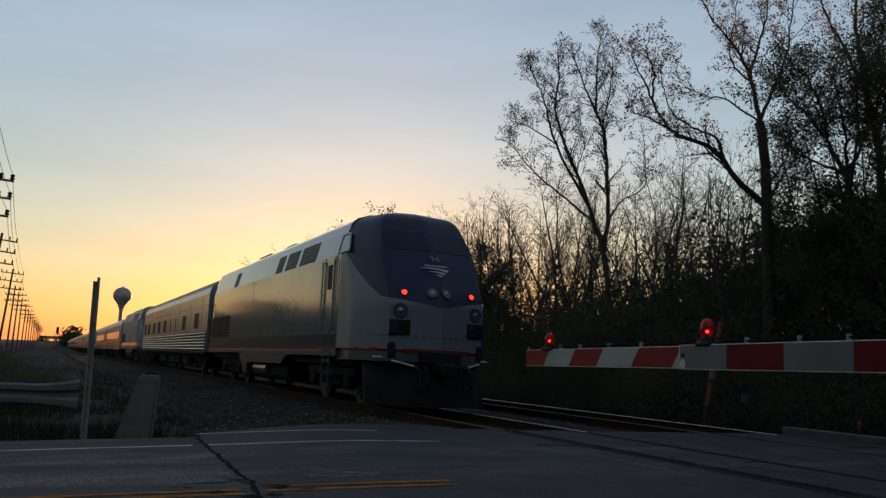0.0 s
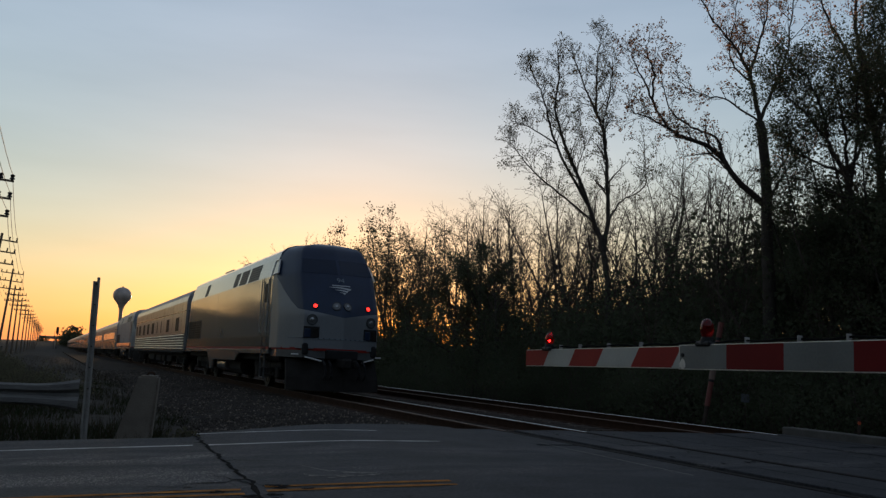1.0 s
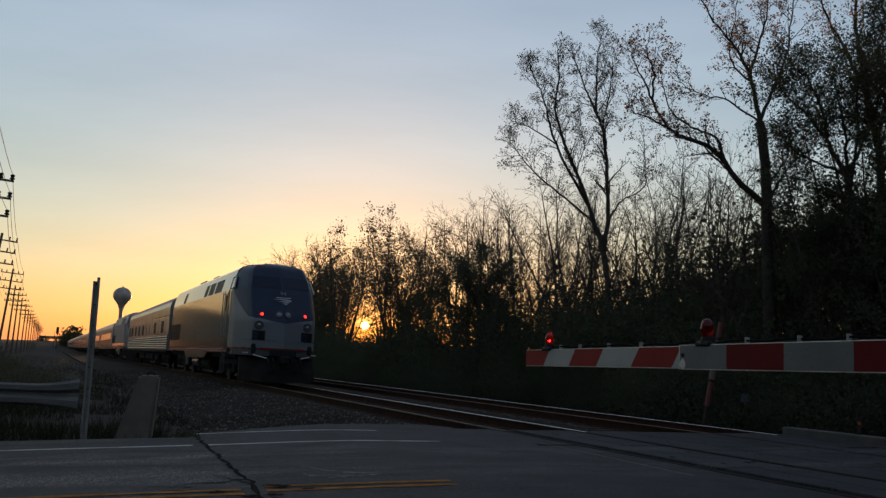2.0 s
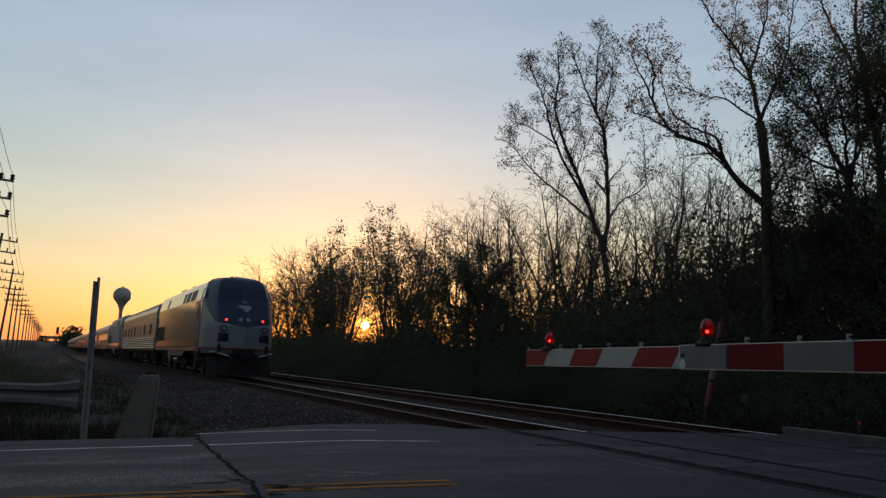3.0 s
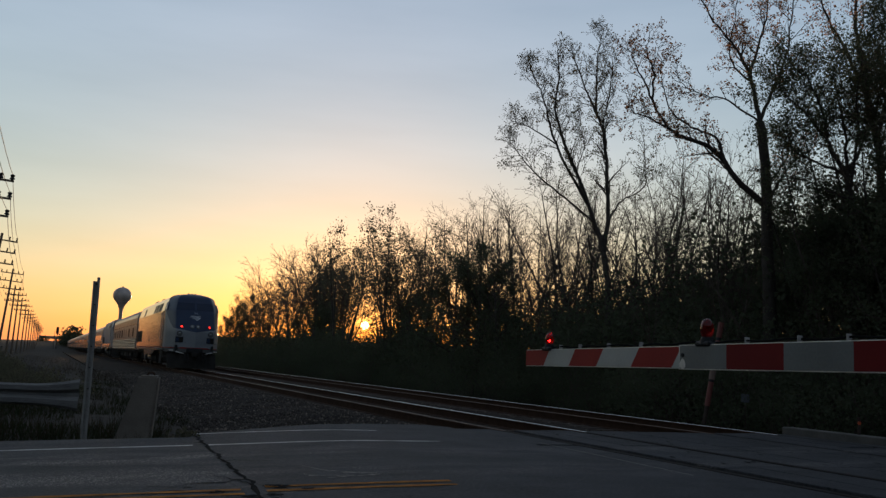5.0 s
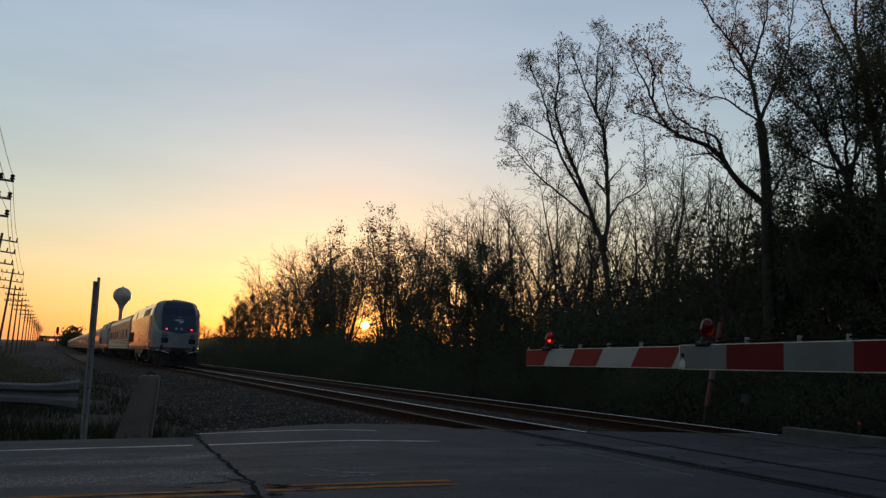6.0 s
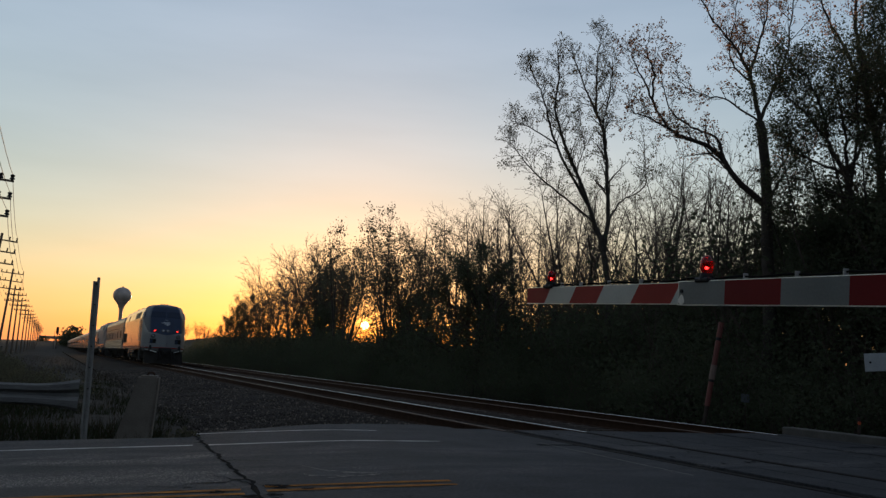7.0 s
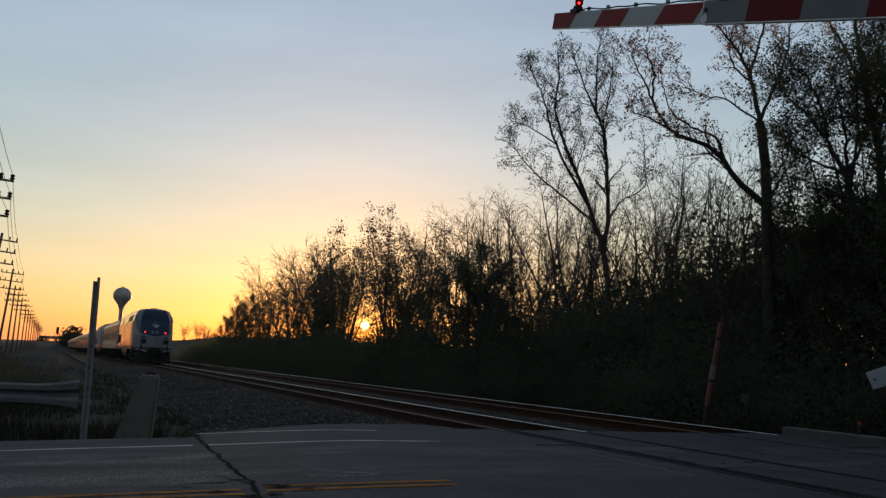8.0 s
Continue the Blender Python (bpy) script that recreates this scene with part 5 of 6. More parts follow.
limb(ONE, 0.06, 0.018, -1.0, (-0.2, 10.7), (-0.4, 11.8), (-0.2, 13.2), (-0.2, 14.2))
limb(ONE, 0.055, 0.015, 0.4, (-0.1, 7.8), (0.5, 8.7), (1.4, 9.3), (1.5, 10.3), (1.4, 11.5))
limb(ONE, 0.045, 0.012, -1.8, (-0.9, 8.4), (-1.5, 9.6), (-1.3, 10.6), (-1.8, 11.5))
m = crown_tree(11, ONE, (6.0, 0.85), (8.0, 0.42), (9.0, 0.20), 2.0, 0.054, up=0.07, thin=0.0055)
tree(wood(20.3, 29.19), m, LEAF_YOUNG, "tall bare tree with forked limbs and small buds")
# a large tree with one long arching limb
TWO = []
limb(TWO, 0.31, 0.20, 0.0, (0.0, -0.4), (0.1, 4.2), (0.0, 6.3), (-0.0, 8.1), (-0.2, 9.8))
limb(TWO, 0.15, 0.05, -0.4, (-0.1, 6.9), (-1.0, 7.9), (-1.6, 8.7), (-2.6, 9.1), (-3.0, 9.2), (-3.6, 9.9))
limb(TWO, 0.06, 0.015, -0.8, (-3.4, 10.0), (-4.0, 10.6), (-4.4, 11.2), (-4.7, 11.6))
limb(TWO, 0.055, 0.015, 0.3, (-3.6, 10.2), (-3.7, 11.1), (-3.9, 11.8), (-3.8, 12.5))
limb(TWO, 0.05, 0.014, -1.4, (-2.8, 9.2), (-3.8, 9.5), (-4.5, 9.6), (-4.8, 9.9))
limb(TWO, 0.07, 0.015, 0.8, (-1.3, 8.5), (-1.6, 9.2), (-2.3, 9.6), (-2.9, 10.1), (-3.2, 11.1), (-3.2, 11.9))
limb(TWO, 0.11, 0.02, 0.2, (-0.2, 9.8), (-0.4, 10.9), (-0.7, 11.9), (-1.2, 12.6), (-1.9, 13.6), (-2.4, 14.9))
limb(TWO, 0.075, 0.02, 0.8, (-0.5, 11.3), (-0.1, 12.5), (0.3, 13.8), (0.5, 15.3))
limb(TWO, 0.085, 0.02, -0.8, (-0.1, 9.8), (0.2, 10.9), (0.5, 11.9), (0.6, 13.0), (0.7, 14.4))
limb(TWO, 0.05, 0.014, -0.6, (-0.3, 9.9), (-1.3, 10.4), (-2.2, 10.5), (-3.0, 10.8))
limb(TWO, 0.05, 0.014, 1.0, (-0.6, 11.1), (-0.9, 11.7), (-1.0, 12.4), (-0.7, 13.7), (-0.5, 15.0))
limb(TWO, 0.085, 0.02, 0.9, (-0.0, 7.2), (0.5, 7.9), (1.1, 8.7), (1.9, 9.3))
limb(TWO, 0.06, 0.018, -0.6, (-0.0, 7.8), (0.4, 8.3), (0.6, 9.1))
m = crown_tree(23, TWO, (4.4, 0.80), (8.0, 0.40), (9.0, 0.19), 2.0, 0.060, up=0.05, thin=0.0055)
tree(wood(20.02, 20.35), m, LEAF_BUD, "large bare tree with an arching limb and brown buds")
# dark leafy tree at the crossing's end of the wood, and a taller budding one behind it
THREE = []
limb(THREE, 0.2, 0.12, 0.0, (0.1, -0.4), (0.2, 4.3), (0.1, 6.2), (0.0, 7.5))
limb(THREE, 0.1, 0.025, -0.8, (0.0, 7.5), (-0.6, 8.3), (-0.8, 9.0), (-1.3, 10.0), (-1.9, 10.4))
limb(THREE, 0.06, 0.015, 0.8, (0.0, 7.6), (-0.8, 7.9), (-1.3, 8.3), (-1.7, 8.9))
limb(THREE, 0.08, 0.018, 0.9, (0.1, 7.4), (0.1, 8.8), (0.0, 10.2), (-0.0, 11.3))
limb(THREE, 0.07, 0.016, -1.4, (0.1, 7.1), (0.1, 8.4), (-0.1, 9.6), (-0.2, 10.3))
limb(THREE, 0.06, 0.015, 1.4, (0.0, 7.5), (0.9, 9.0), (1.5, 10.4), (1.8, 11.5))
limb(THREE, 0.06, 0.015, -0.4, (-0.6, 8.5), (-1.3, 9.1), (-1.9, 9.6), (-2.2, 9.8))
limb(THREE, 0.05, 0.014, 0.3, (0.1, 6.7), (-0.4, 7.0), (-1.0, 7.3), (-1.5, 7.4))
m = crown_tree(31, THREE, (6.0, 1.15), (7.0, 0.52), (7.0, 0.24), 10.0, 0.052, up=0.02, spray=0.12)
for n, s, turn in ((20.1, 17.36, 0), (22.4, 16.6, 170)):
    tree(wood(n, s), m, LEAF_GREEN, "tall tree in dark young leaf at the edge of the wood", turn=turn)
FOUR = []
limb(FOUR, 0.22, 0.13, 0.0, (0.1, -0.4), (0.1, 4.9), (0.1, 8.0), (-0.2, 9.7), (-0.4, 11.5))
limb(FOUR, 0.11, 0.02, 0.3, (-0.3, 10.8), (-0.5, 12.3), (-0.4, 13.8), (-0.5, 15.3))
limb(FOUR, 0.1, 0.02, -0.4, (-0.2, 9.9), (-1.0, 11.5), (-1.6, 12.5), (-2.0, 13.5))
limb(FOUR, 0.09, 0.02, 0.6, (-0.2, 8.7), (0.6, 10.5), (1.2, 12.5), (1.5, 14.5))
m = crown_tree(33, FOUR, (4.4, 0.95), (8.0, 0.42), (9.0, 0.20), 2.0, 0.058, up=0.05)
tree(wood(22.19, 18.08), m, LEAF_BUD, "tall budding tree at the edge of the wood")
LEAFY = grow(31, 13, 7, 5, 3, 3.3, 0.068, (13.5, 0.22, 0.02, 0.0), wob=0.12, up=0.03, spray=0.2)
for n, s, sc, turn in ((21.5, 11.8, 1.0, 140), (20.0, 8.5, 0.95, 250)):
    tree(wood(n, s), LEAFY, LEAF_GREEN, "tall tree in dark young leaf at the edge of the wood", turn=turn, scale=sc)


def fan(seed, count, wide, h, r, wob=0.05):
    """Stems that leave the ground together and lean apart."""
    rng = np.random.default_rng(seed)
    stems = []
    for i in range(count):
        a = (i + 0.6 * rng.random()) * math.tau / count
        w = wide * (0.35 + 0.65 * rng.random())
        stems.append(bend_branch(rng, np.array([0.1 * math.cos(a), 0.1 * math.sin(a), -0.3]), np.array([w * math.cos(a), w * math.sin(a), 1.0]), h * (0.72 + 0.28 * rng.random()), r, 9, wob, 0.02))
    return stems


FAN = crown_tree(41, fan(41, 6, 0.50, 9.0, 0.085, 0.08), (2.3, 1.9), (2.8, 0.95), (2.6, 0.50), 0.3, 0.05, up=0.02, bare=1, thin=0.006, lo=0.3)
FAN_FAR = crown_tree(49, fan(52, 6, 0.30, 7.8, 0.10), (3.4, 1.9), (3.8, 0.95), (3.4, 0.45), 0.2, 0.07, up=0.03, bare=1, thin=0.0095, lo=0.42)
FAN_LEAF = crown_tree(42, fan(45, 6, 0.40, 9.5, 0.085), (2.6, 1.5), (3.6, 0.75), (4.6, 0.36), 2.0, 0.075, up=0.02, bare=1, thin=0.006, spray=0.10, lo=0.55)
SLIM = crown_tree(43, fan(46, 2, 0.20, 10.5, 0.065, 0.10), (2.4, 1.5), (4.0, 0.7), (4.4, 0.36), 0.2, 0.05, up=0.05, bare=1, thin=0.006, lo=0.3)
SLIM2 = crown_tree(44, fan(47, 3, 0.30, 9.5, 0.06, 0.11), (2.2, 1.6), (4.0, 0.7), (4.4, 0.36), 0.25, 0.05, up=0.05, bare=1, thin=0.006, lo=0.3)
SHOOT = crown_tree(47, fan(48, 5, 0.26, 10.0, 0.09), (2.6, 2.0), (3.6, 0.9), (4.4, 0.40), 3.0, 0.095, up=0.05, bare=1, thin=0.006, spray=0.12, lo=0.5)
DENSE = grow(54, 12, 5, 4, 2, 8.0, 0.088, (7.4, 0.13, 0.0, 0.0), wob=0.13, up=0.03)
MID = grow(53, 11, 5, 4, 2, 5.0, 0.078, (7.4, 0.13, 0.0, 0.0), wob=0.13, up=0.03)


def sun_gap(n, s, w):
    """Whether a place lies in the gap through which the low sun shows."""
    return abs(s - 58.3 * n / 20) < w * n / 20


def plant(kind, leaf, label, *spots):
    """Trees of one kind at (n, s, height)."""
    top = max(v.co.z for v in kind[1].vertices)
    for n, s, h in spots:
        tree(wood(n, s), kind, leaf, label, turn=(n * 97 + s * 31) % 360, scale=h / top)


plant(MID, LEAF_GREEN, "dense small tree in dark spring leaf",
      (21.0, 118.9, 6.7), (20.5, 107.5, 7.9), (21.0, 105.6, 9.2), (22.0, 110.4, 9.0), (21.5, 103.2, 7.0), (22.0, 115.4, 7.9), (20.0, 108.3, 6.8), (21.0, 95.9, 5.5), (20.0, 74.6, 6.3), (20.2, 71.4, 6.0), (21.0, 71.2, 6.3), (22.0, 76.0, 7.2), (20.5, 52.6, 6.6), (20.0, 49.3, 6.1), (20.2, 47.4, 5.9))
plant(MID, LEAF_GREEN, "rounded small tree dense with dark leaves",
      (19.5, 42.0, 7.9), (20.0, 40.0, 8.3), (20.0, 38.0, 7.1), (21.0, 43.6, 8.1), (20.3, 41.2, 7.0))
plant(DENSE, LEAF_GREEN, "dense small tree in dark spring leaf",
      (22.0, 20.8, 7.5), (21.0, 18.7, 7.3), (20.4, 17.6, 7.0), (21.2, 16.6, 7.6), (20.6, 15.6, 7.4), (22.5, 19.3, 7.8), (21.5, 18.0, 7.4), (22.0, 17.4, 7.2), (23.0, 22.3, 7.4), (19.5, 14.5, 8.2), (20.5, 11.0, 8.5), (19.5, 12.5, 8.0), (24.5, 26.0, 5.6), (24.5, 28.5, 5.6))
plant(FAN_FAR, LEAF_YOUNG, "rounded bare tree with dense fine twigs",
      (22.0, 95.2, 12.4), (23.0, 104.0, 11.2), (22.5, 88.4, 10.9), (23.2, 84.2, 12.4), (24.4, 82.0, 13.6), (24.0, 79.0, 12.0))
plant(FAN, LEAF_YOUNG, "rounded bare tree with fine twigs",
      (27.0, 56.2, 12.8), (26.0, 50.5, 12.4), (24.0, 41.7, 11.3), (24.0, 38.3, 11.5), (23.0, 34.4, 10.9), (23.0, 31.2, 9.7), (24.0, 27.8, 10.0), (23.0, 25.0, 8.7))
plant(SHOOT, LEAF_YOUNG, "slender tree with young leaves on long shoots",
      (20.5, 65.9, 13.0), (20.0, 52.7, 11.7), (21.0, 52.0, 10.6), (21.5, 55.8, 10.4), (23.0, 75.6, 11.2))
plant(FAN_LEAF, LEAF_YOUNG, "spreading tree in thin young leaf",
      (21.6, 17.0, 11.0), (21.8, 19.2, 9.6), (20.8, 15.4, 11.0), (22.0, 77.0, 12.1), (21.0, 53.5, 9.2), (24.0, 64.0, 10.6), (26.0, 83.5, 11.8))
plant(SLIM, LEAF_YOUNG, "thin bare woodland tree",
      (27.0, 65.1, 13.0), (26.0, 60.1, 12.0), (27.0, 58.1, 12.6), (25.0, 47.4, 11.5), (23.0, 41.4, 10.2), (22.5, 38.3, 10.4), (23.0, 35.6, 10.7), (24.0, 31.3, 11.1), (22.0, 27.3, 10.5), (22.0, 25.0, 9.0), (24.0, 25.3, 9.1), (28.0, 55.0, 12.0), (29.0, 50.0, 11.6), (26.5, 44.0, 10.4), (27.0, 38.5, 10.4), (28.0, 34.5, 10.5))
plant(SLIM2, LEAF_YOUNG, "thin bare woodland tree with several stems",
      (28.0, 62.5, 12.9), (26.0, 52.4, 11.9), (24.0, 44.2, 10.1), (23.0, 38.0, 11.0), (22.0, 30.8, 9.9), (23.0, 29.2, 10.8), (25.0, 30.2, 11.2), (23.0, 25.5, 9.5), (22.0, 22.7, 8.0), (27.5, 68.0, 12.6), (30.0, 58.0, 12.4), (29.0, 46.0, 11.0), (26.0, 35.0, 10.5), (27.0, 31.5, 10.2))


def bush_mesh(seed, h, w, count, size):
    rng = np.random.default_rng(seed)
    lobes = rng.normal(0, 1, (14, 3)) * (w * 0.38, w * 0.38, h * 0.2) + (0, 0, h * 0.52)
    c = lobes[rng.integers(0, 14, count)] + rng.normal(0, 1, (count, 3)) * (w * 0.17, w * 0.17, h * 0.19)
    c[:, 2] = np.clip(c[:, 2], 0.02, None)
    leaves = mesh_np("leaves", *leaf_quads(rng, c, size))
    stems = [bend_branch(rng, np.array([0, 0, -0.2]), np.array([rng.normal(0, 0.4), rng.normal(0, 0.4), 1.0]), h * (0.7 + 0.5 * rng.random()), 0.03, 6, 0.12, 0.02) for _ in range(11)]
    for b in list(stems):
        stems += spread(rng, *b, 5, 0.3, 0.6, 0.4, 3, 0.15, 0.05)
    return mesh_np("stems", *tubes([(p, np.maximum(r, 0.006)) for p, r in stems], 3)), leaves


BUSHES = [bush_mesh(61, 3.0, 2.8, 3800, 0.085), bush_mesh(62, 2.4, 2.6, 3900, 0.066), bush_mesh(63, 3.6, 2.8, 3000, 0.115), bush_mesh(64, 4.8, 3.4, 2700, 0.12), bush_mesh(66, 2.6, 2.8, 900, 0.17), bush_mesh(67, 3.0, 2.6, 900, 0.17)]


def thicket_mesh(seed, h):
    """A stand of bare saplings."""
    rng = np.random.default_rng(seed)
    stems = []
    for _ in range(15):
        a, r = rng.random() * 6.28, 1.9 * rng.random() ** 0.5
        stems.append(bend_branch(rng, np.array([r * math.cos(a), r * math.sin(a), -0.2]), np.array([rng.normal(0, 0.22), rng.normal(0, 0.22), 1.0]), h * (0.40 + 0.6 * rng.random()), 0.022 + 0.03 * rng.random(), 7, 0.13, 0.03))
    side, fine = [], []
    for b in stems:
        side += spread(rng, *b, 5, 0.25, 0.55, 0.26, 3, 0.12, 0.08)
    for b in side:
        fine += spread(rng, *b, 2, 0.15, 0.6, 0.5, 2, 0.15, 0.06)
    V, F = tubes([(p, np.maximum(r, 0.010)) for p, r in stems], 4)
    V2, F2 = tubes([(p, np.maximum(r, 0.005)) for p, r in side + fine], 3)
    ends = np.concatenate([p[1:] for p, _ in fine])
    pick = ends[rng.integers(0, len(ends), 260)] + rng.normal(0, 0.06, (260, 3))
    return mesh_np("stems", np.concatenate([V, V2]), np.concatenate([F, F2 + len(V)])), mesh_np("leaves", *leaf_quads(rng, pick, 0.05))


THICKETS = [thicket_mesh(71, 6.2), thicket_mesh(72, 7.4)]


def bush(at, pair, leaf, scale, turn, label="dark tangled undergrowth shrub"):
    t = thing("shrub", Matrix.Translation(at) @ pose(0, 0, 0, 0, 0, turn), label, "shrub", "shrubs of the woodland edge")
    t.scale = (scale,) * 3
    put_mesh("stemwork", pair[0], TWIG, t)
    put_mesh("foliage", pair[1], leaf, t)


def shrubs():
    rng = np.random.default_rng(91)
    for row, (n0, step) in enumerate(((17.3, 2.4), (19.5, 2.4), (22.0, 2.8), (21.5, 2.4), (24.5, 2.4), (28.5, 3.0), (23.5, 2.6), (26.0, 3.2))):
        s = 3.0 + row if row != 2 else 40.0
        while s < (140 if row < 3 else 46 if row == 7 else 100):
            n = n0 + rng.normal(0, 0.6)
            grown = float(np.clip(1.0 + 0.22 * rng.normal(), 0.7, 1.35))
            pair = (BUSHES[1], BUSHES[0], BUSHES[2], THICKETS[0], THICKETS[int(rng.integers(0, 2))], THICKETS[1], BUSHES[3], BUSHES[3])[row]
            keep = True
            if sun_gap(n, s, 6.6 if row > 5 else 5.4 if row > 2 else 4.2):
                if row > 2:
                    keep = not sun_gap(n, s, 6.6 if row > 5 else 5.4)
                else:
                    grown, pair = (0.95, 1.10, 1.12)[row], BUSHES[1]
            if row > 2 and s > 36:
                grown *= 0.74
                keep = keep and rng.random() < (0.85 if row > 5 else 0.5)
            if row > 2 and 3.8 < s / n < 4.4:
                keep = False
            if keep:
                bush(wood(n, s), pair, LEAF_GREEN if rng.random() < 0.55 else LEAF_YOUNG, grown * (1 if row else 0.85), float(rng.random() * 360), "dark tangled undergrowth shrub" if row < 3 else "tall dark leafy shrub deep in the wood" if row > 5 else "thicket of thin bare saplings")
            s += step * (1 + 0.014 * s) * (0.8 + 0.4 * rng.random()) * (0.62 if row in (3, 4, 5, 6) and s < 36 else 1.0)
    for n, s, sc in ((21.5, 72.6, 0.85), (21.5, 53.2, 0.8), (25, 83.5, 0.9), (21, 68.0, 0.8), (21, 54.0, 0.8), (24, 77.6, 0.85), (24, 62.0, 0.85), (19.2, 61.0, 0.62), (19.2, 51.2, 0.6), (20.0, 64.6, 0.75), (19.5, 51.8, 0.72), (28.0, 90.2, 1.2), (28.0, 72.6, 1.1), (25.0, 73.0, 0.64)):
        bush(wood(n, s), BUSHES[3], LEAF_GREEN, sc, n * s, "tall dark leafy shrub deep in the wood")
    for i in range(14):
        bush(wood(20.9 + 0.5 * (i % 3), 22.5 + 1.15 * i), BUSHES[3], LEAF_GREEN if i % 2 else LEAF_YOUNG, 0.78 + 0.03 * (i % 4), i * 71.0, "tall dark leafy shrub deep in the wood")
    for i in range(12):
        n = 22.5 + 1.2 * (i % 5)
        bush(wood(n, (22.0 + 0.93 * i) * n / 20), THICKETS[i % 2], LEAF_YOUNG, 1.0 + 0.06 * (i % 4), i * 53.0, "thicket of thin bare saplings")
    for i in range(12):
        s, n = 34 + 5.0 * i, -3.2 - 5 * rng.random()
        bush(wood(n, s), BUSHES[4 + i % 2], LEAF_YOUNG, 0.36 + 0.2 * float(rng.random()), i * 40.0, "low dark scrub beside the line")
    for i in range(34):
        s = 20 + 40 * rng.random() ** 1.2
        n = -0.075 * s + 2.1 * rng.random()
        bush(wood(n, s), BUSHES[4 + i % 2], LEAF_GREEN if i % 3 else LEAF_YOUNG, 0.15 + 0.15 * float(rng.random()), i * 47.0, "low dark scrub beside the line")
    # scrub on the other side of the line
    for i in range(26):
        s = 26 + 150 * (i / 26) ** 1.4
        n = -9.5 - 9 * rng.random()
        bush(wood(n, s), BUSHES[4], LEAF_YOUNG, 0.45 + 0.3 * float(rng.random()), float(rng.random() * 360), "low dark scrub beside the line")


shrubs()


def back_wood():
    """Unseen trees behind and beside the camera, added for shade and reflections; distant trees."""
    rng = np.random.default_rng(19)
    k = 900
    c = np.clip(rng.normal(0, 1, (k, 3)), -1.8, 1.8) * (2.4, 2.4, 3.2) + (0, 0, 6.2)
    c[:, 2] = np.clip(c[:, 2], 0.1, None)
    crown = mesh_np("leaves", *leaf_quads(rng, c, 1.1))
    stem = mesh_np("trunk", *tubes([bend_branch(rng, np.array([0, 0, -0.5]), np.array([0, 0, 1.0]), 10.0, 0.22, 8, 0.04, 0.02)] + [bend_branch(rng, np.array([0, 0, 3.0 + i]), rng.normal(0, 1, 3) * (1, 1, 0.2) + (0, 0, 0.8), 3.5, 0.08, 5, 0.1, 0.03) for i in range(6)], 6))
    spots = [(-84 - 222 * i / 47 + rng.normal(0, 1.0), 36 + 8 * rng.random(), 1.15 + 0.5 * rng.random()) for i in range(48)]
    spots += [(-30.5 - 1.5 * i, 125 - 1.4 * i + 4 * rng.random(), 0.66 + 0.12 * rng.random()) for i in range(36)]
    # an unseen line of trees along the railway's other side, added to be reflected
    spots += [(-28.0 - math.degrees(5.4 / r), r, min(1.2, (0.9 + 0.050 * (r - 20)) / 11.5) * (0.92 + 0.16 * rng.random())) for r in 95 + 620 * (np.arange(46) / 45) ** 1.4]
    for i, (a, r, sc) in enumerate(spots):
        x, y, _ = far_at(a, r)
        t = thing("tree", Matrix.Translation((x, y, ground_z(x, y))) @ pose(0, 0, 0, 0, 0, i * 67), "out-of-view leafy tree added for shade and reflections", "tree", "trees across the road")
        t.scale = (float(sc),) * 3
        put_mesh("trunk", stem, BARK, t)
        put_mesh("crown", crown, LEAF_GREEN, t)
    for i, (az, dist, sc) in enumerate(((-22.75, 430, 0.90), (-23.15, 440, 0.74), (-22.45, 435, 0.62), (-24.4, 520, 0.6))):
        x, y, _ = far_at(az, dist)
        t = thing("tree", Matrix.Translation((x, y, ground_z(x, y))) @ pose(0, 0, 0, 0, 0, i * 67), "distant rounded tree on the horizon", "tree", "distant trees")
        t.scale = (sc,) * 3
        put_mesh("trunk", stem, BARK, t)
        put_mesh("crown", crown, LEAF_GREEN, t)


back_wood()


def far_trees():
    for az, dist, sc in ((-15.5, 300, 0.9), (-15.0, 280, 0.8), (-14.4, 260, 0.7), (-16.3, 330, 0.8)):
        x, y, _ = far_at(az, dist)
        tree((x, y, ground_z(x, y)), FAN_FAR, LEAF_YOUNG, "distant rounded tree on the horizon", group="distant trees", turn=az * 40, scale=sc)


far_trees()


def grass():
    rng = np.random.default_rng(101)
    for label, leaf, areas, count, size in (("rough green grass and weeds at the verge", GRASS, ((-1.5, 2.6, 12.9, 40), (14.3, 17.5, 3, 90)), 9000, 0.22), ("dry tan grass stalks beside the track", DRY_GRASS, ((-4, 2.4, 14, 60), (-7, 3.2, 40, 130), (14.5, 18, 10, 100)), 5000, 0.34)):
        P = []
        for n0, n1, s0, s1 in areas:
            n = n0 + (n1 - n0) * rng.random(count)
            s = s0 + (s1 - s0) * rng.random(count) ** 1.7
            for a, b in zip(n, s):
                if noise.noise((a * 0.6, b * 0.6, 7)) > -0.05:
                    P.append(wood(a, b))
        P = np.array([tuple(p) for p in P])
        k = len(P)
        lean = rng.normal(0, 0.35, (k, 2))
        hgt = size * (0.4 + 0.9 * rng.random(k))
        ang = rng.random(k) * 6.28
        w = 0.008
        d = np.stack([np.cos(ang) * w, np.sin(ang) * w, np.zeros(k)], -1)
        top = P + np.stack([lean[:, 0] * hgt, lean[:, 1] * hgt, hgt], -1)
        V = np.stack([P - d, P + d, top], 1).reshape(-1, 3)
        ob = put_mesh("grass", mesh_np("grass", V, np.arange(3 * k).reshape(-1, 3)), leaf)
        tagged(ob, label, "grass", kind="stuff")


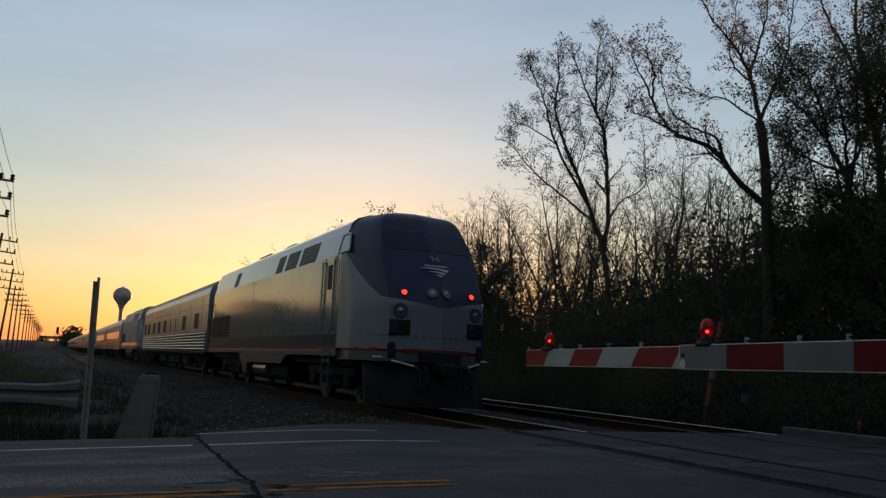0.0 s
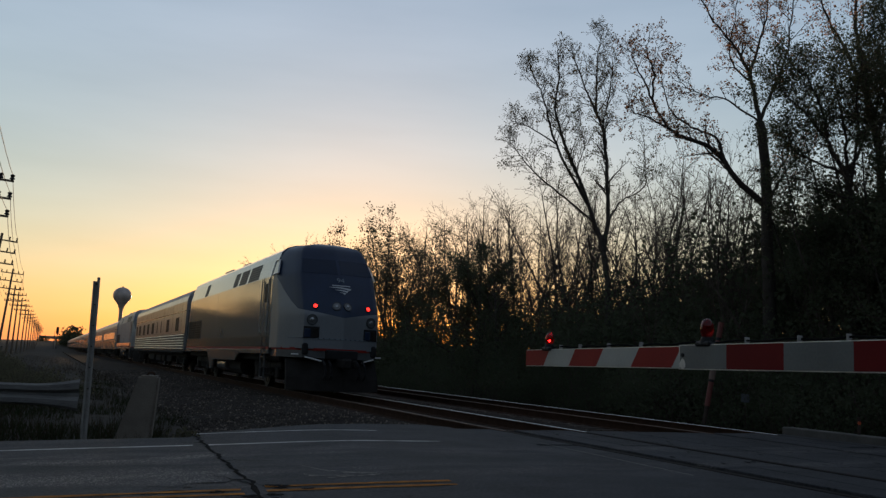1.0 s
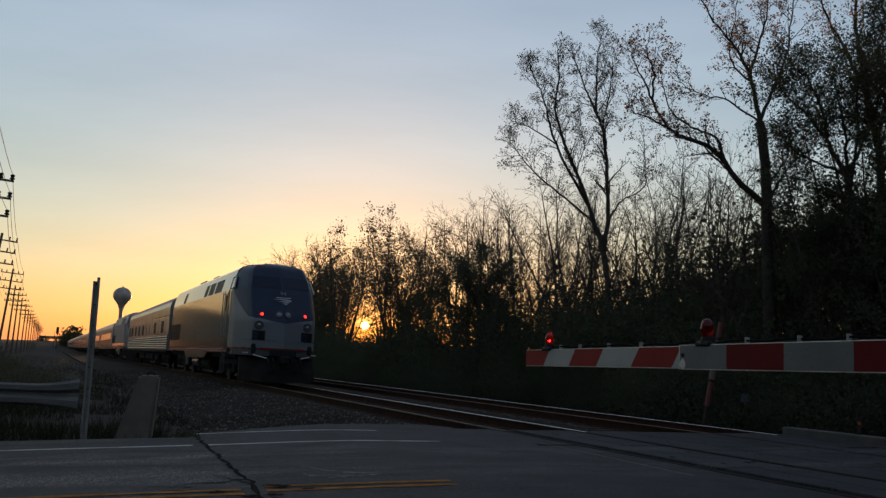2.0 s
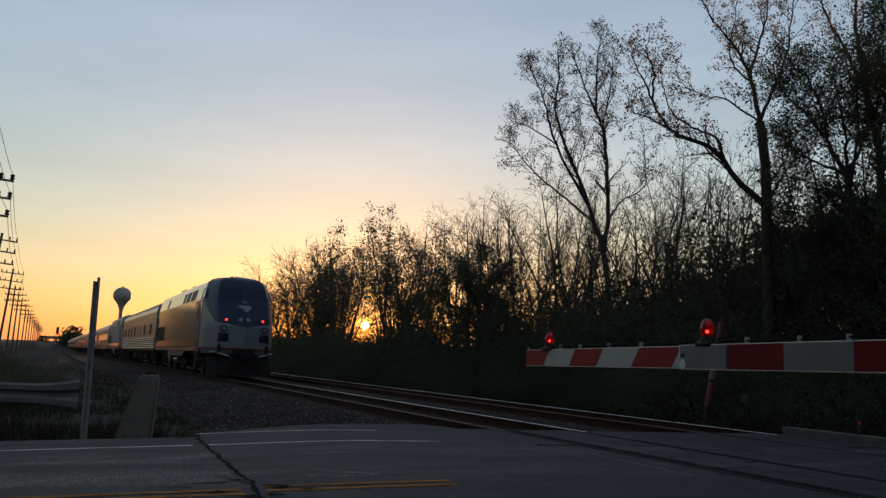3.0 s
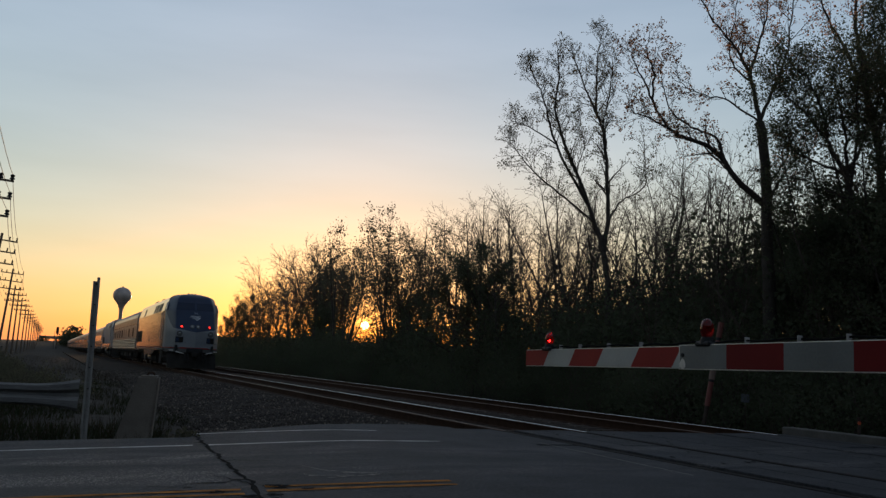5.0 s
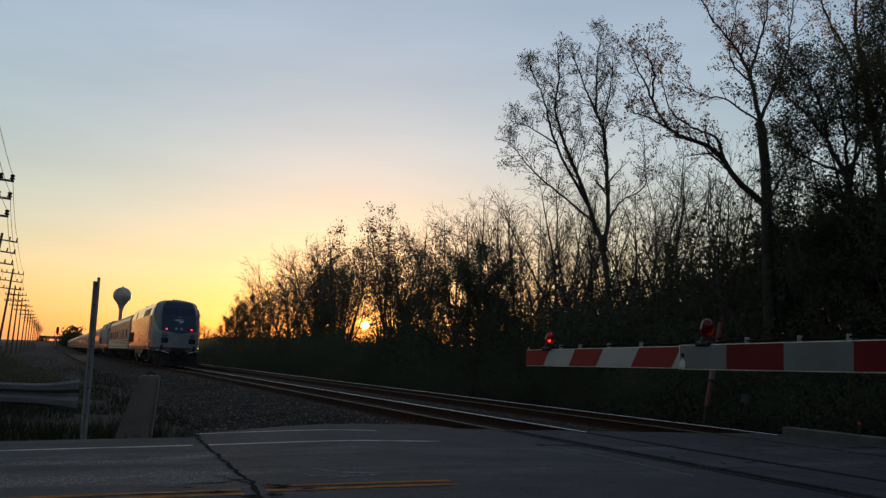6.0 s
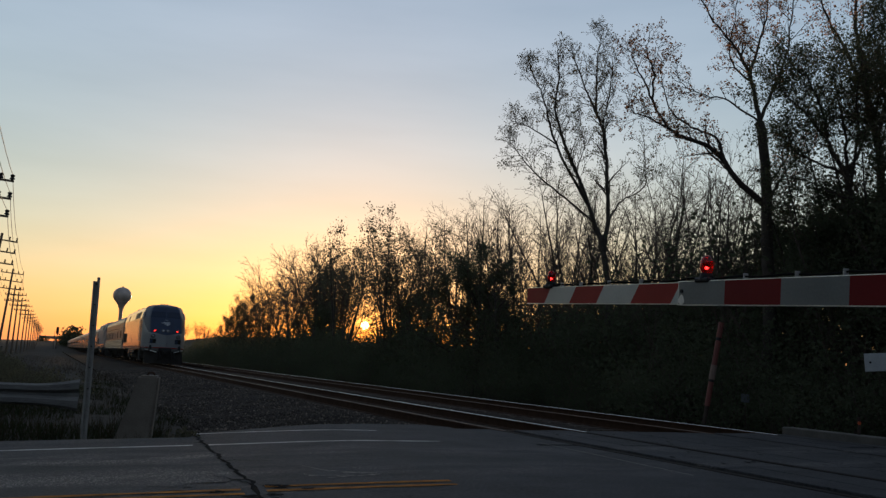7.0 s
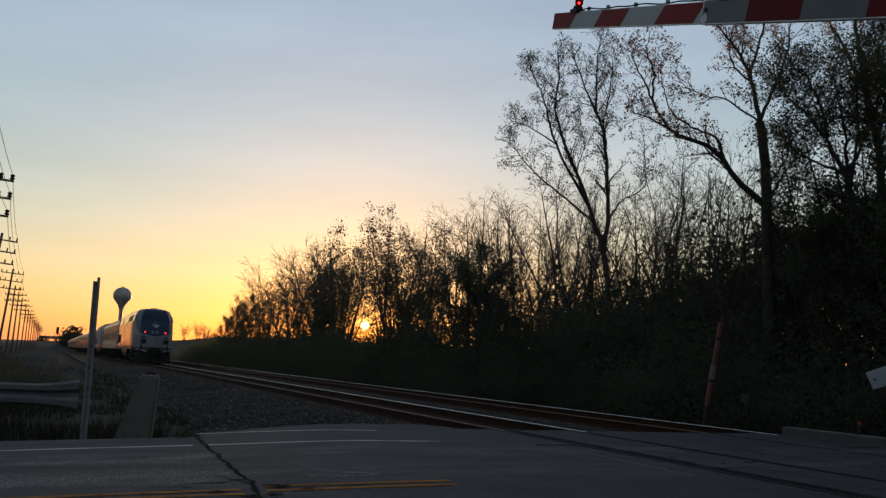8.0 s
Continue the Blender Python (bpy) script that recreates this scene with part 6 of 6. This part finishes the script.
def joint_weeds():
    rng = np.random.default_rng(5)
    t = thing("weed_tuft", ROADM @ pose(0.86, 11.72, -0.12), "small green weed tuft at the road joint", "weed")
    c = rng.normal(0, 1, (90, 3)) * (0.09, 0.05, 0.03) + (0, 0, 0.05)
    tagged(put_mesh("blades", mesh_np("blades", *leaf_quads(rng, c, 0.05)), LEAF_YOUNG, t), kind="stuff")


grass()
joint_weeds()


# ---- wooden ties and crossing panels, last ----
def ties():
    bm = one_box(-1.3, 1.3, -0.115, 0.115, -0.36, -0.172, 0.012)
    me = bpy.data.meshes.new("tie")
    bm.to_mesh(me)
    bm.free()
    me.materials.append(TIE)
    for n in (N0, N1):
        t = thing("track_ties", TRACK @ pose(n, 0, 0), "row of dark creosoted wooden railway ties", "railway ties")
        for i in range(140):
            o = new("tie", me)
            o.parent = t
            o.matrix_local = pose(0.02 * noise.noise((i * 3.1, n, 0)), 12.9 + i * 0.53, 0.006 * noise.noise((i, 0, n)), 0, 0, 0.8 * noise.noise((i * 1.7, 2, n)))


ties()


def crossing_panels():
    t = thing("crossing_panels", TRACK, "worn asphalt and timber panels between the crossing rails", "crossing panel", kind="structure")
    spans = [(N0 - 0.7525 + 0.26, N0 - 0.01), (N0 + 0.01, N0 + 0.7525 - 0.165), (N0 - 1.98, N0 - 0.7525 - 0.10), (N0 + 0.7525 + 0.045, N0 + 1.55), (N0 + 1.6, N1 - 0.7525 - 0.62), (N1 - 0.7525 - 0.58, N1 - 0.7525 - 0.045), (N1 - 0.7525 + 0.18, N1 - 0.01), (N1 + 0.01, N1 + 0.7525 - 0.10), (N1 + 0.7525 + 0.06, N1 + 1.11)]
    for a, b in spans:
        for j in range(5):
            y = 12.4 - j * 2.4 + 0.12 * noise.noise((a, j, 1))
            part("panel", one_box(a, b, y - 2.39, y, -0.16, -0.002 + 0.006 * noise.noise((a, j, 0)), 0.008), ASPHALT_NEW, t)


crossing_panels()


def crossing_marks():
    """Black strips for the flangeways' shade; worn flecks and a pale scrape on panels."""
    t = thing("flangeway_rubber", TRACK, "black strips for the shade in the crossing flangeways", "rubber strip", kind="structure")
    # the strips' black colour stands in for shade deep in the grooves
    for a, b, z in ((N0 - 0.7525 + 0.04, N0 - 0.7525 + 0.255, -0.03), (N0 + 0.7525 - 0.162, N0 + 0.7525 - 0.04, -0.03), (N1 - 0.7525 - 0.617, N1 - 0.7525 - 0.583, -0.01), (N1 - 0.7525 + 0.04, N1 - 0.7525 + 0.175, -0.03), (N1 + 0.7525 - 0.095, N1 + 0.7525 - 0.04, -0.02)):
        part("strip", one_box(a, b, 0.5, 12.3, z - 0.06, z), TAR, t)
    rng = np.random.default_rng(8)
    for _ in range(46):
        n, s = 6.9 + 4.3 * rng.random(), 5.2 + 6.6 * rng.random()
        bm = bmesh.new()
        ln, w = 0.05 + 0.16 * rng.random(), 0.012 + 0.018 * rng.random()
        ring = [bm.verts.new((n + w * math.sin(a * math.tau / 9) * (0.6 + 0.8 * rng.random()) + 0.2 * ln * math.cos(a * math.tau / 9), s + ln * math.cos(a * math.tau / 9) * 0.5, 0.007)) for a in range(9)]
        bm.faces.new(ring)
        part("fleck", bm, TAR, t, "small dark worn fleck")
    bm = bmesh.new()
    prev = None
    for j in range(24):
        k = j / 23
        n, s, w = 6.06 - 0.13 * k + 0.008 * noise.noise((k * 20, 0, 0)), 10.2 - 3.2 * k, 0.014 + 0.008 * noise.noise((k * 30, 3, 0))
        a, b = bm.verts.new((n - w, s, 0.007)), bm.verts.new((n + w, s, 0.007))
        if prev:
            bm.faces.new((prev[0], a, b, prev[1]))
        prev = (a, b)
    part("scrape", bm, SCUFF, t, "pale scrape along the panel")


crossing_marks()


# ---- what moves ----
def motions():
    times = [i * 0.5 for i in range(17)]
    for ob, back in TRAIN:
        walk(ob, [(t, on_track(s_at(t) + back)) for t in times])
    for ob, back in TRAIN[:4]:
        for w in [c for c in ob.children if c.name.startswith("wheelset")]:
            c = w.location.copy()
            walk(w, [(i * 0.1, pose(c.x, c.y, c.z, -math.degrees((s_at(i * 0.1) - s_at(0)) / c.z), 0, 0)) for i in range(81)])
    lift = [(0, 0), (6.6, 0), (6.7, 0.02), (6.8, 0.72), (6.9, 2.05), (7.0, 3.62), (7.2, 6.45), (7.4, 9.84), (7.6, 13.02), (7.8, 16.45), (7.9, 18.2), (8.0, 19.8)]
    walk(GATE, [(t, Matrix.Translation(GATE_AT) @ pose(0, 0, 0, a, 0, GATE_TURN)) for t, a in lift])
    at = FAR_GATE.location.copy()
    walk(FAR_GATE, [(t, Matrix.Translation(at) @ pose(0, 0, 0, 0, 0, -27) @ pose(0, 0, 0, 0, -1.12 * a, 0)) for t, a in lift])
    # the middle lamp flashes: its burner drops into the black base and comes up again
    at = BULB_MID.location.copy()
    rows, a = [(0.0, 0.0)], 0.0
    for t in (0.467, 1.067, 1.734, 2.40, 3.067, 3.667, 4.367, 5.034, 5.734, 6.367, 7.034, 7.667):
        rows += [(t, a), (t + 1 / 30, 1 - a)]
        a = 1 - a
    rows.append((8.0, a))
    walk(BULB_MID, [(t, pose(at.x, at.y, at.z - 0.049 * r)) for t, r in rows])


motions()
